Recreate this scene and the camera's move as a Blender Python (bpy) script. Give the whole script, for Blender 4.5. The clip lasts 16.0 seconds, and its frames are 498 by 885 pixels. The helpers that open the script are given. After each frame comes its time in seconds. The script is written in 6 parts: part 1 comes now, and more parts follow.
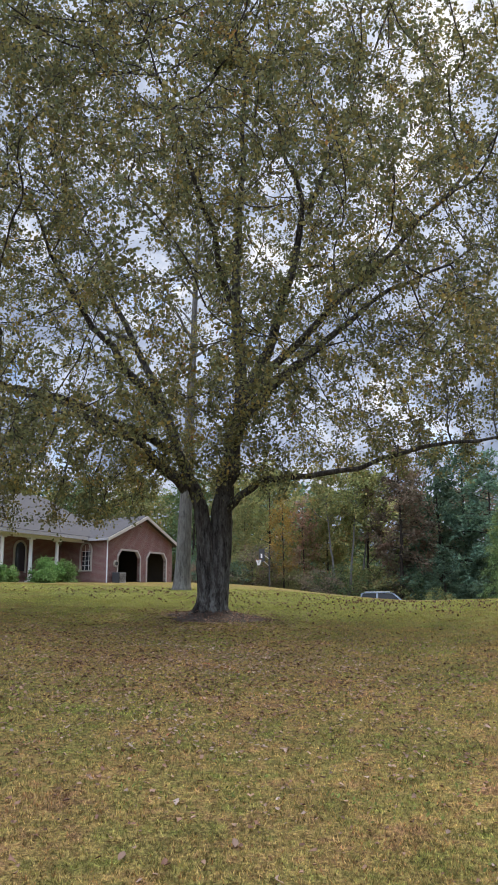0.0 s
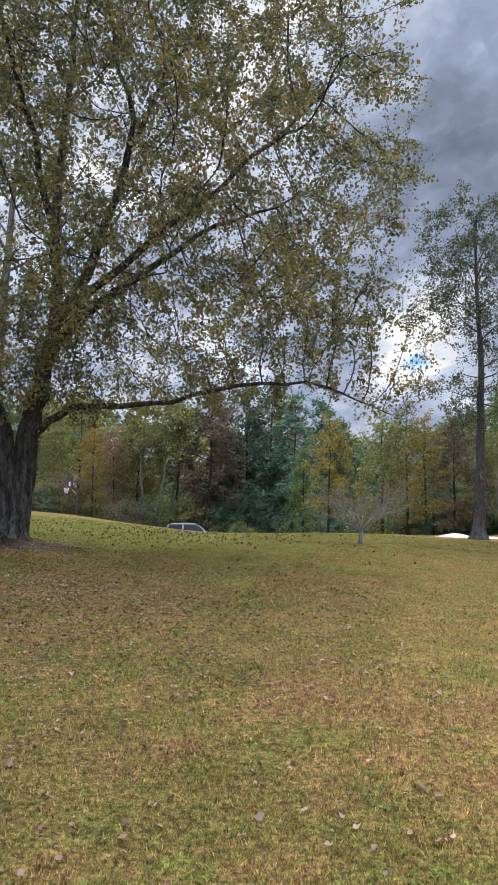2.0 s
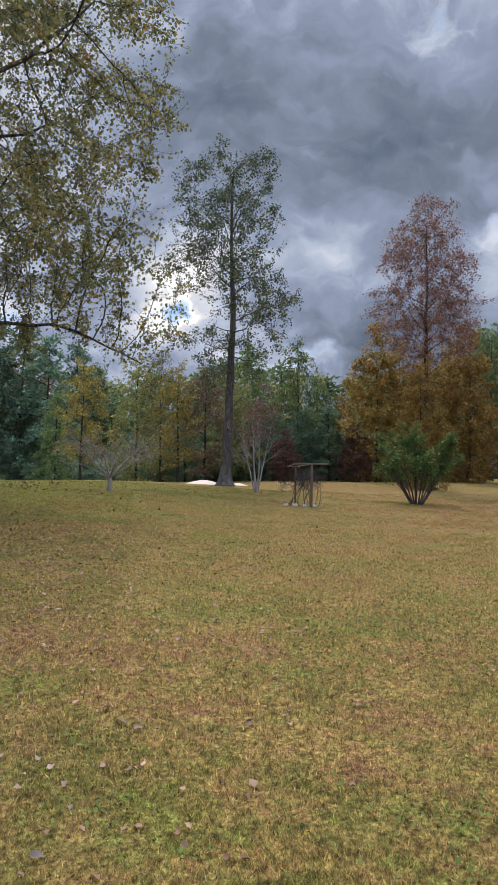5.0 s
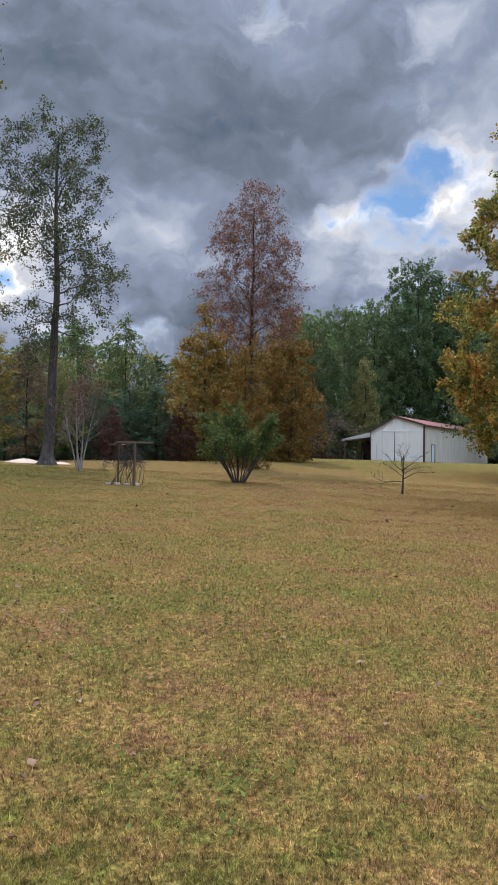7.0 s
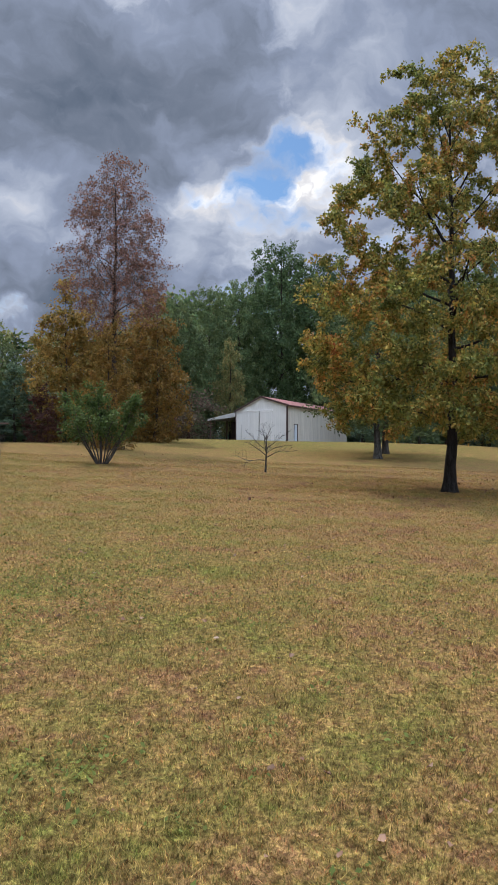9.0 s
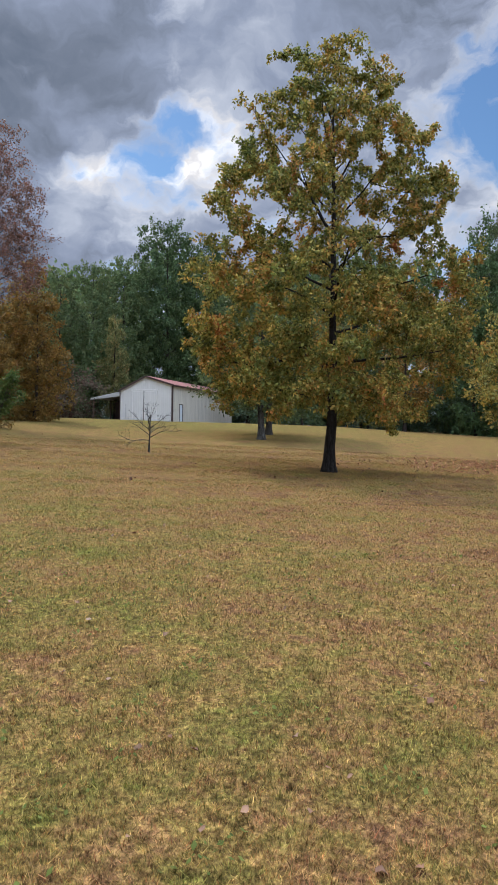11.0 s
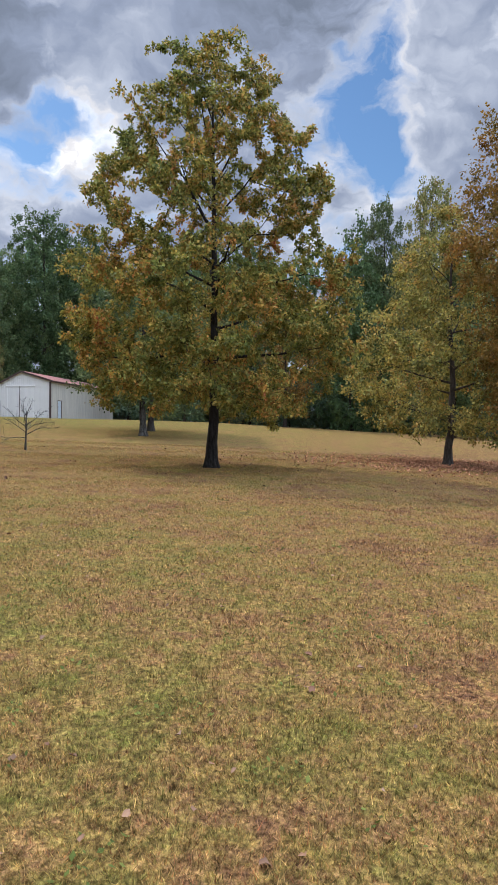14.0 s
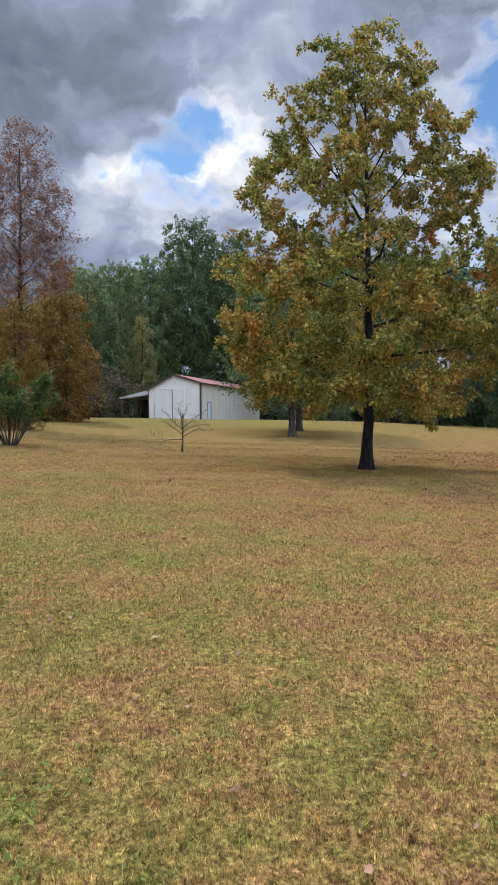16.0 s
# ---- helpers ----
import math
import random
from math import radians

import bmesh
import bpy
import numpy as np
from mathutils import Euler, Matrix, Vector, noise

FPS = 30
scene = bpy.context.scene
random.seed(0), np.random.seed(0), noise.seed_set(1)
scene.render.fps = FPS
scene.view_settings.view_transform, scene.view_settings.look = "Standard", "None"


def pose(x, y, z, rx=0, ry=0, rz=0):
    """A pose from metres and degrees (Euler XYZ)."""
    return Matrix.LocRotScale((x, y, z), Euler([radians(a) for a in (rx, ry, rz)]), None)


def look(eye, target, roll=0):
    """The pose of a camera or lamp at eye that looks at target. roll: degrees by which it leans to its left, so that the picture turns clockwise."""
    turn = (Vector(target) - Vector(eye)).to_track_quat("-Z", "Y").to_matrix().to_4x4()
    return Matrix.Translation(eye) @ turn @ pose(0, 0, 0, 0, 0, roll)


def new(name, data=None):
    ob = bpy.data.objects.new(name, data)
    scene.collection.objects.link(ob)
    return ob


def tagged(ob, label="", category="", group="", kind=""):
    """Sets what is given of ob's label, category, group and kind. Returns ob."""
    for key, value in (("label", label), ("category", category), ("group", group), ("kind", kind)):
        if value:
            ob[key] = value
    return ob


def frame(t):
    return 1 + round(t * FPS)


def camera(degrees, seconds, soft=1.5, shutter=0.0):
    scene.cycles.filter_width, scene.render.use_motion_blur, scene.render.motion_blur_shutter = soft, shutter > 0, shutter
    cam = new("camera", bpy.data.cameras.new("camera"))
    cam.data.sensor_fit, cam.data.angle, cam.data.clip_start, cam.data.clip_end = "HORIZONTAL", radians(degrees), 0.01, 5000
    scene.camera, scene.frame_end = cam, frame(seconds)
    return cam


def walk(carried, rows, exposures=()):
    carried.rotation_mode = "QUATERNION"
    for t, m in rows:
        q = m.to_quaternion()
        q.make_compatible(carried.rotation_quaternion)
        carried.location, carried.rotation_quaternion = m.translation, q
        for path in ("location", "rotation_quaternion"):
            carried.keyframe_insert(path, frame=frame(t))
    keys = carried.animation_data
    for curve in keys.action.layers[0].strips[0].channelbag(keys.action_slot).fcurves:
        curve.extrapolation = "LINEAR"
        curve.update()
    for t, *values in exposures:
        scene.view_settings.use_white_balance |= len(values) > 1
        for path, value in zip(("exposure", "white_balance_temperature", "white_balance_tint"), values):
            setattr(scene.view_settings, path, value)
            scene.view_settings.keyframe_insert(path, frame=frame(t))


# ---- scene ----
cam = camera(37.75, 16.0, soft=1.6)

# seconds, heading (clockwise from +y), tilt, lean, eye x, y, z
ROWS = [
    (0.0, 0.00, 12.23, -0.52, 0.000, 0.000, 1.567),
    (0.5, 2.65, 11.09, 0.07, -0.007, -0.029, 1.569),
    (1.0, 6.38, 9.69, 0.46, 0.017, -0.036, 1.571),
    (1.5, 10.58, 8.30, 0.90, 0.062, -0.055, 1.564),
    (2.0, 14.57, 6.99, 1.07, 0.101, -0.050, 1.566),
    (2.5, 18.01, 5.88, 1.13, 0.131, -0.042, 1.562),
    (3.0, 21.08, 5.02, 1.15, 0.152, -0.045, 1.556),
    (3.5, 24.01, 4.35, 0.89, 0.174, -0.075, 1.559),
    (6.0, 40.37, 2.54, 1.11, 0.447, -0.278, 1.575),
    (6.5, 43.77, 2.10, 1.14, 0.465, -0.336, 1.565),
    (7.0, 46.91, 1.75, 0.98, 0.493, -0.366, 1.566),
    (7.5, 49.64, 1.43, 0.74, 0.529, -0.362, 1.562),
    (8.0, 52.20, 1.11, 0.63, 0.557, -0.362, 1.558),
    (8.5, 54.80, 0.77, 0.48, 0.577, -0.367, 1.554),
    (9.0, 57.39, 0.32, 0.32, 0.608, -0.389, 1.548),
    (9.5, 59.95, -0.20, 0.27, 0.642, -0.408, 1.540),
    (12.0, 70.47, -1.17, 1.36, 0.701, -0.435, 1.518),
    (12.5, 72.62, -1.12, 1.51, 0.712, -0.435, 1.513),
    (13.0, 74.37, -1.18, 1.40, 0.709, -0.441, 1.514),
    (13.5, 75.60, -1.22, 1.13, 0.720, -0.446, 1.511),
    (14.0, 75.59, -1.29, 0.50, 0.737, -0.426, 1.511),
    (14.5, 74.05, -1.39, -0.04, 0.779, -0.324, 1.522),
    (15.0, 71.17, -1.48, -0.29, 0.783, -0.160, 1.556),
    (15.5, 67.61, -1.47, -0.32, 0.803, -0.036, 1.577),
    (16.0, 64.31, -1.42, -0.19, 0.834, -0.019, 1.591),
]


def heading(az, el=0.0):
    a, e = radians(az), radians(el)
    return Vector((math.sin(a) * math.cos(e), math.cos(a) * math.cos(e), math.sin(e)))


def held(yaw, tilt, lean, x, y, z):
    eye = Vector((x, y, z))
    return look(eye, eye + heading(yaw, tilt), lean)


walk(cam, [(t, held(*r)) for t, *r in ROWS], [(0.0, 0.68), (3.5, 0.55), (6.5, 0.34), (9.5, 0.38), (13.0, 0.47), (16.0, 0.56)])

# ---- node helpers ----


def node(nt, kind, props=None, **ins):
    n = nt.nodes.new("ShaderNode" + kind)
    props = props or {}
    if "operation" in props:
        n.operation = props["operation"]
    if "use_clamp" in props:
        n.use_clamp = props["use_clamp"]
    if "interpolation_type" in props:
        n.interpolation_type = props["interpolation_type"]
    if "sky_type" in props:
        n.sky_type, n.sun_disc = props["sky_type"], props["sun_disc"]
        n.sun_elevation, n.sun_rotation = props["sun_elevation"], props["sun_rotation"]
        n.air_density, n.dust_density, n.ozone_density = props["air_density"], props["dust_density"], props["ozone_density"]
    for k, v in ins.items():
        key = int(k[1:]) if k[0] == "i" and k[1:].isdigit() else k.replace("_", " ")
        s = n.inputs[key]
        if isinstance(v, bpy.types.NodeSocket):
            nt.links.new(v, s)
        else:
            s.default_value = v
    return n


def mth(nt, op, a, b=0.0, c=0.0, clamp=False):
    return node(nt, "Math", {"operation": op, "use_clamp": clamp}, i0=a, i1=b, i2=c).outputs[0]


def ramp(nt, fac, stops, mode="LINEAR"):
    n = node(nt, "ValToRGB", Fac=fac)
    n.color_ramp.interpolation = mode
    el = n.color_ramp.elements
    while len(el) < len(stops):
        el.new(0.5)
    for e, (p, c) in zip(el, stops):
        e.position, e.color = p, (*c, 1) if len(c) == 3 else c
    return n.outputs[0]


def mix(nt, fac, a, b, mode="MIX"):
    n = nt.nodes.new("ShaderNodeMix")
    n.data_type, n.blend_type = "RGBA", mode
    for s, v in ((n.inputs[0], fac), (n.inputs[6], a), (n.inputs[7], b)):
        if isinstance(v, bpy.types.NodeSocket):
            nt.links.new(v, s)
        else:
            s.default_value = (*v, 1) if isinstance(v, tuple) and len(v) == 3 else v
    return n.outputs[2]


def noise_tex(nt, vec, scale, detail=4.0, rough=0.55, distort=0.0):
    return node(nt, "TexNoise", Vector=vec, Scale=scale, Detail=detail, Roughness=rough, Distortion=distort).outputs[0]


# ---- world, sun ----
SUN_AZ, SUN_EL = 30.0, 50.0
world = bpy.data.worlds.new("sky")
scene.world = world
world.use_nodes = True
wt = world.node_tree
wt.nodes.clear()
way = node(wt, "TexCoord").outputs["Generated"]
sky = node(wt, "TexSky", {"sky_type": "NISHITA", "sun_disc": False, "sun_elevation": radians(SUN_EL),
                          "sun_rotation": radians(SUN_AZ), "air_density": 1.0, "dust_density": 0.6, "ozone_density": 1.6})
blue = node(wt, "VectorMath", {"operation": "SCALE"}, i0=sky.outputs[0], Scale=0.10).outputs[0]
blue = mix(wt, 1.0, blue, (0.72, 0.95, 1.15), "MULTIPLY")
sep = node(wt, "SeparateXYZ", Vector=way)
up = mth(wt, "ADD", mth(wt, "MAXIMUM", sep.outputs[2], 0.0), 0.22)
deck = node(wt, "CombineXYZ", X=mth(wt, "DIVIDE", sep.outputs[0], up), Y=mth(wt, "DIVIDE", sep.outputs[1], up), Z=0.0).outputs[0]


# ragged directions: the cloud masses below are placed along these
def wander_dir(scale, detail, amount, src):
    n = node(wt, "TexNoise", Vector=src, Scale=scale, Detail=detail, Roughness=0.6).outputs[1]
    n = node(wt, "VectorMath", {"operation": "SUBTRACT"}, i0=n, i1=(0.5, 0.5, 0.5)).outputs[0]
    return node(wt, "VectorMath", {"operation": "SCALE"}, i0=n, Scale=amount).outputs[0]


def vadd(a, b):
    return node(wt, "VectorMath", {"operation": "ADD"}, i0=a, i1=b).outputs[0]


ragged = vadd(vadd(way, wander_dir(7.0, 3, 0.12, way)), wander_dir(26.0, 7, 0.036, way))
ragged = node(wt, "VectorMath", {"operation": "NORMALIZE"}, i0=ragged).outputs[0]


def patch(az, el, wide, amount):
    d = node(wt, "VectorMath", {"operation": "DOT_PRODUCT"}, i0=ragged, i1=heading(az, el)).outputs["Value"]
    g = mth(wt, "POWER", 2.718, mth(wt, "DIVIDE", mth(wt, "SUBTRACT", d, 1.0), 1 - math.cos(radians(wide))))
    return mth(wt, "MULTIPLY", g, amount)


def total(items):
    out = items[0]
    for i in items[1:]:
        out = mth(wt, "ADD", out, i)
    return out


flat = node(wt, "Mapping", Vector=ragged, Scale=(1.0, 1.0, 1.7)).outputs[0]
big = mth(wt, "SUBTRACT", noise_tex(wt, deck, 1.7, 3, 0.5, 0.2), 0.5)
med = mth(wt, "SUBTRACT", noise_tex(wt, flat, 5.5, 5, 0.5), 0.5)
puff = mth(wt, "SUBTRACT", noise_tex(wt, flat, 9.0, 9, 0.56), 0.5)
# billows catch light on the side turned to the sun
sunward = vadd(flat, tuple(heading(SUN_AZ, 60) * 0.03))
relief = mth(wt, "SUBTRACT", noise_tex(wt, flat, 12.0, 6, 0.5), noise_tex(wt, sunward, 12.0, 6, 0.5))
# breaks in the deck where blue shows (below zero), and heaps of cloud
GAPS = ((61.4, 23.0, 2.3, -0.46), (61.9, 19.8, 1.1, 0.40), (59.2, 20.0, 2.6, -0.34), (53.5, 19.6, 1.7, -0.34), (56.5, 18.8, 2.2, -0.34), (61.5, 17.4, 1.7, -0.26), (77.6, 19.5, 2.2, -0.34), (79.5, 16.0, 3.0, -0.3), (86.5, 18.5, 3.0, -0.3), (74.5, 25, 1.6, -0.2), (64.3, 22, 1.3, -0.25), (81.5, 22.5, 2.6, -0.34), (84.5, 21.5, 2.8, -0.34), (84, 26.5, 3.0, -0.28), (79.5, 28, 2.2, -0.2),
        (28.5, 13.5, 1.3, -0.27), (33, 16, 4, 0.3), (39, 14, 5, 0.25), (20, 20, 5, 0.3), (66.3, 24, 1.6, 0.22), (55.8, 21.5, 2.2, 0.22), (54, 16.5, 2.4, 0.18), (58.8, 16, 2.4, 0.16), (91, 26, 4, 0.2), (47, 24, 9, 0.2), (36, 28, 10, 0.2), (70, 36, 9, 0.2), (22, 33, 7, 0.45), (27, 24, 5, 0.25), (15, 40, 9, 0.4))
gaps = total([patch(az, el, w, a) for az, el, w, a in GAPS])
cover = total([mth(wt, "MULTIPLY", big, 0.4), mth(wt, "MULTIPLY", puff, 1.8), gaps, 0.69])
alpha = ramp(wt, cover, [(0.22, (0, 0, 0)), (0.40, (0.42, 0.42, 0.42)), (0.56, (1, 1, 1))])
rim = mth(wt, "MULTIPLY", ramp(wt, cover, [(0.42, (1, 1, 1)), (0.72, (0, 0, 0))]), -0.34)
shade = total([mth(wt, "MULTIPLY", big, 0.9), mth(wt, "MULTIPLY", med, 0.55), mth(wt, "MULTIPLY", puff, -0.3), mth(wt, "MULTIPLY", relief, -0.6), rim, 0.56,
               total([patch(az, el, w, a) for az, el, w, a in (
                   (47, 23, 7, 0.2), (38, 27, 8, 0.16), (30, 30, 7, 0.3), (40, 10, 5, 0.25), (48, 11, 6, 0.30), (60, 33, 8, 0.12), (61.9, 19.8, 1.6, -0.5), (27, 15, 3.8, -0.6), (31, 17, 3.0, -0.3), (50, 17, 4, -0.15), (39, 17, 4.5, -0.28), (2, 34, 20, -0.22), (17, 40, 7, -0.3),
                   (55.5, 20, 3, -0.25), (64.5, 22, 3, -0.25), (52, 16, 3, -0.2), (90, 25, 6, -0.10), (61, 31, 2.0, -0.3), (82, 10, 6, -0.05), (78, 34, 8, 0.18), (72, 20, 5, 0.08))])])
cloud = ramp(wt, shade, [(0.0, (1.1, 1.1, 1.12)), (0.10, (0.80, 0.80, 0.84)), (0.32, (0.505, 0.56, 0.685)), (0.55, (0.29, 0.343, 0.47)), (0.78, (0.185, 0.222, 0.30)), (1.0, (0.12, 0.155, 0.22))])
# clouds across from the sun, out of view, are brightened as added fill light
antisun = node(wt, "VectorMath", {"operation": "DOT_PRODUCT"}, i0=way, i1=heading(SUN_AZ + 180, 40)).outputs["Value"]
front = node(wt, "MapRange", {"interpolation_type": "SMOOTHSTEP"}, i0=antisun, i1=0.12, i2=0.85, i3=1.0, i4=3.6).outputs[0]
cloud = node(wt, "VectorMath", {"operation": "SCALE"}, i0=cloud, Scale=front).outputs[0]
# an overcast deck is brightest overhead; raised above the view to add skylight
zenith = node(wt, "MapRange", {"interpolation_type": "SMOOTHSTEP"}, i0=sep.outputs[2], i1=0.62, i2=1.0, i3=1.0, i4=2.6).outputs[0]
cloud = node(wt, "VectorMath", {"operation": "SCALE"}, i0=cloud, Scale=zenith).outputs[0]
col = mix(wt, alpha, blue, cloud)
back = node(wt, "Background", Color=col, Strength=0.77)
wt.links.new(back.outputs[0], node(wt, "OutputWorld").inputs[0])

sun = new("sun", bpy.data.lights.new("sun", "SUN"))
sun.data.energy, sun.data.angle, sun.data.color = 2.35, radians(3.0), (1.0, 0.89, 0.76)
sun.matrix_world = look(heading(SUN_AZ, SUN_EL) * 60, (0, 0, 0))

# ---- materials ----


def material(name):
    m = bpy.data.materials.new(name)
    m.use_nodes = True
    nt = m.node_tree
    nt.nodes.clear()
    return m, nt


def finish(nt, shader):
    nt.links.new(shader, node(nt, "OutputMaterial").inputs[0])


def obj_vec(nt):
    return node(nt, "TexCoord").outputs["Object"]


def pos_vec(nt):
    return node(nt, "NewGeometry").outputs["Position"]


def leaf_material(name, stops, through_light=0.35, spread=0.25, rough=0.62, bias=0.22, clump=0.9, vary=0.55):
    """Foliage: each leaf takes its own tone, each tree a slightly different one."""
    m, nt = material(name)
    isl = node(nt, "NewGeometry").outputs["Random Per Island"]
    patchy = noise_tex(nt, obj_vec(nt), clump, 3, 0.6)
    f = mth(nt, "ADD", mth(nt, "MULTIPLY", isl, 0.5), mth(nt, "ADD", mth(nt, "MULTIPLY", mth(nt, "SUBTRACT", patchy, 0.5), 1.7), bias), clamp=True)
    c = ramp(nt, f, stops)
    rnd = node(nt, "ObjectInfo").outputs["Random"]
    hs = node(nt, "HueSaturation", Hue=mth(nt, "ADD", 0.5, mth(nt, "MULTIPLY", mth(nt, "SUBTRACT", rnd, 0.5), 0.02 * spread / 0.25)),
              Saturation=1.0, Value=mth(nt, "ADD", 1 - spread, mth(nt, "MULTIPLY", rnd, 2 * spread)), Color=c).outputs[0]
    # sprays differ in tone, and so do single leaves
    tone = mth(nt, "ADD", mth(nt, "MULTIPLY", noise_tex(nt, obj_vec(nt), 3.4 * clump, 3, 0.6), 1.5), mth(nt, "MULTIPLY", mth(nt, "FRACT", mth(nt, "MULTIPLY", isl, 37.0)), vary))
    hs = node(nt, "VectorMath", {"operation": "SCALE"}, i0=hs, Scale=mth(nt, "MAXIMUM", mth(nt, "SUBTRACT", tone, 0.1 + 0.5 * (vary - 0.55)), 0.3)).outputs[0]
    p = node(nt, "BsdfPrincipled", Base_Color=hs, Roughness=rough - 0.08, Specular_IOR_Level=0.18)
    t = node(nt, "BsdfTranslucent", Color=hs)
    mx = node(nt, "MixShader", i0=through_light, i1=p.outputs[0], i2=t.outputs[0])
    finish(nt, mx.outputs[0])
    return m


def bark_material(name, dark, light, lichen=0.0):
    m, nt = material(name)
    v = obj_vec(nt)
    st = node(nt, "Mapping", Vector=v, Scale=(9, 9, 1.3)).outputs[0]
    n1 = noise_tex(nt, st, 1.6, 6, 0.65, 0.4)
    n2 = noise_tex(nt, v, 0.9, 4, 0.6)
    c = mix(nt, ramp(nt, n1, [(0.35, (0, 0, 0)), (0.68, (1, 1, 1))]), dark, light)
    if lichen:
        long_ = node(nt, "Mapping", Vector=v, Scale=(1, 1, 0.34)).outputs[0]
        n3 = noise_tex(nt, long_, 7.0, 5, 0.65)
        n4 = noise_tex(nt, long_, 24.0, 5, 0.7)
        foot = node(nt, "MapRange", i0=node(nt, "SeparateXYZ", Vector=v).outputs[2], i1=0.2, i2=2.6, i3=1.0, i4=0.45).outputs[0]
        lichen = mth(nt, "MULTIPLY", foot, lichen)
        c = mix(nt, mth(nt, "MULTIPLY", ramp(nt, mth(nt, "ADD", mth(nt, "MULTIPLY", n3, 0.6), mth(nt, "MULTIPLY", n4, 0.4)), [(0.46, (0, 0, 0)), (0.58, (1, 1, 1))]), lichen), c, (0.27, 0.275, 0.25))
    c = mix(nt, 0.6, c, ramp(nt, n2, [(0.3, (0.55, 0.55, 0.55)), (0.7, (1.1, 1.1, 1.1))]), "MULTIPLY")
    b = node(nt, "Bump", Strength=1.0, Distance=0.06, Height=n1)
    p = node(nt, "BsdfPrincipled", Base_Color=c, Roughness=0.92, Specular_IOR_Level=0.1, Normal=b.outputs[0])
    finish(nt, p.outputs[0])
    return m


def plain_material(name, color, rough=0.6, metal=0.0, vary=0.12, scale=3.0, bump=0.0):
    m, nt = material(name)
    v = obj_vec(nt)
    n = noise_tex(nt, v, scale, 5, 0.6)
    n2 = noise_tex(nt, v, scale * 9, 4, 0.6)
    k = mth(nt, "ADD", mth(nt, "MULTIPLY", n, 0.7), mth(nt, "MULTIPLY", n2, 0.3))
    c = mix(nt, ramp(nt, k, [(0.3, (0, 0, 0)), (0.7, (1, 1, 1))]), tuple(x * (1 - vary) for x in color), tuple(min(1, x * (1 + vary)) for x in color))
    p = node(nt, "BsdfPrincipled", Base_Color=c, Roughness=rough, Metallic=metal)
    if bump:
        nt.links.new(node(nt, "Bump", Strength=bump, Distance=0.02, Height=n2).outputs[0], p.inputs["Normal"])
    finish(nt, p.outputs[0])
    return m


def spot(nt, v, x, y, wide, amount):
    d = node(nt, "VectorMath", {"operation": "DISTANCE"}, i0=v, i1=(x, y, 1.0)).outputs["Value"]
    q = mth(nt, "DIVIDE", d, wide)
    return mth(nt, "MULTIPLY", mth(nt, "POWER", 2.718, mth(nt, "MULTIPLY", mth(nt, "MULTIPLY", q, q), -0.5)), amount)


def turf(nt):
    """Colour of the lawn by place: green by the big shade tree, tan and worn farther round, with patches."""
    v = pos_vec(nt)
    s = node(nt, "SeparateXYZ", Vector=v)
    east = node(nt, "MapRange", i0=mth(nt, "SUBTRACT", s.outputs[0], mth(nt, "MULTIPLY", s.outputs[1], 0.55)), i1=-9.0, i2=10.0, i3=-0.10, i4=0.16).outputs[0]
    n1 = noise_tex(nt, v, 0.55, 4, 0.6, 0.5)
    n2 = noise_tex(nt, v, 2.4, 5, 0.62, 0.4)
    n3 = noise_tex(nt, v, 9.0, 5, 0.7)
    mid = lambda n, w: mth(nt, "MULTIPLY", mth(nt, "SUBTRACT", n, 0.5), w)
    # the spot at (6, 5.5) is greener grass, also darkened for a cloud's shadow
    green = total_of(nt, [spot(nt, v, 9, 31, 11, -0.32), spot(nt, v, -6, 32, 8, -0.40), spot(nt, v, 0, 26, 4, -0.25), spot(nt, v, -1, 13.5, 6, 0.10), spot(nt, v, -12, 46, 4, 0.15), spot(nt, v, 64, 35, 20, -0.42), spot(nt, v, 1.5, 12, 7, -0.03), spot(nt, v, 6.0, 5.5, 6.5, -0.12), spot(nt, v, 24.5, 6.0, 3.5, -0.14)])
    k = total_of(nt, [mid(n1, 1.0), mid(n2, 1.15), mid(n3, 1.3), east, green, 0.46])
    c = ramp(nt, k, [(0.0, (0.250, 0.268, 0.070)), (0.12, (0.232, 0.210, 0.062)), (0.28, (0.258, 0.208, 0.072)), (0.44, (0.325, 0.230, 0.086)), (0.60, (0.340, 0.212, 0.100)), (0.74, (0.285, 0.158, 0.085)), (0.92, (0.192, 0.104, 0.067))])
    c = mix(nt, 1.0, c, ramp(nt, noise_tex(nt, v, 17.0, 5, 0.7), [(0.35, (0.45, 0.42, 0.38)), (0.52, (1.0, 1.0, 1.0)), (0.66, (1.4, 1.4, 1.3))]), "MULTIPLY")
    c = mix(nt, 1.0, c, ramp(nt, noise_tex(nt, v, 38.0, 4, 0.7), [(0.36, (0.48, 0.44, 0.40)), (0.49, (0.95, 0.95, 0.94)), (0.64, (1.5, 1.48, 1.4))]), "MULTIPLY")
    return c, n2, n3


def total_of(nt, items):
    out = items[0]
    for i in items[1:]:
        out = mth(nt, "ADD", out, i)
    return out


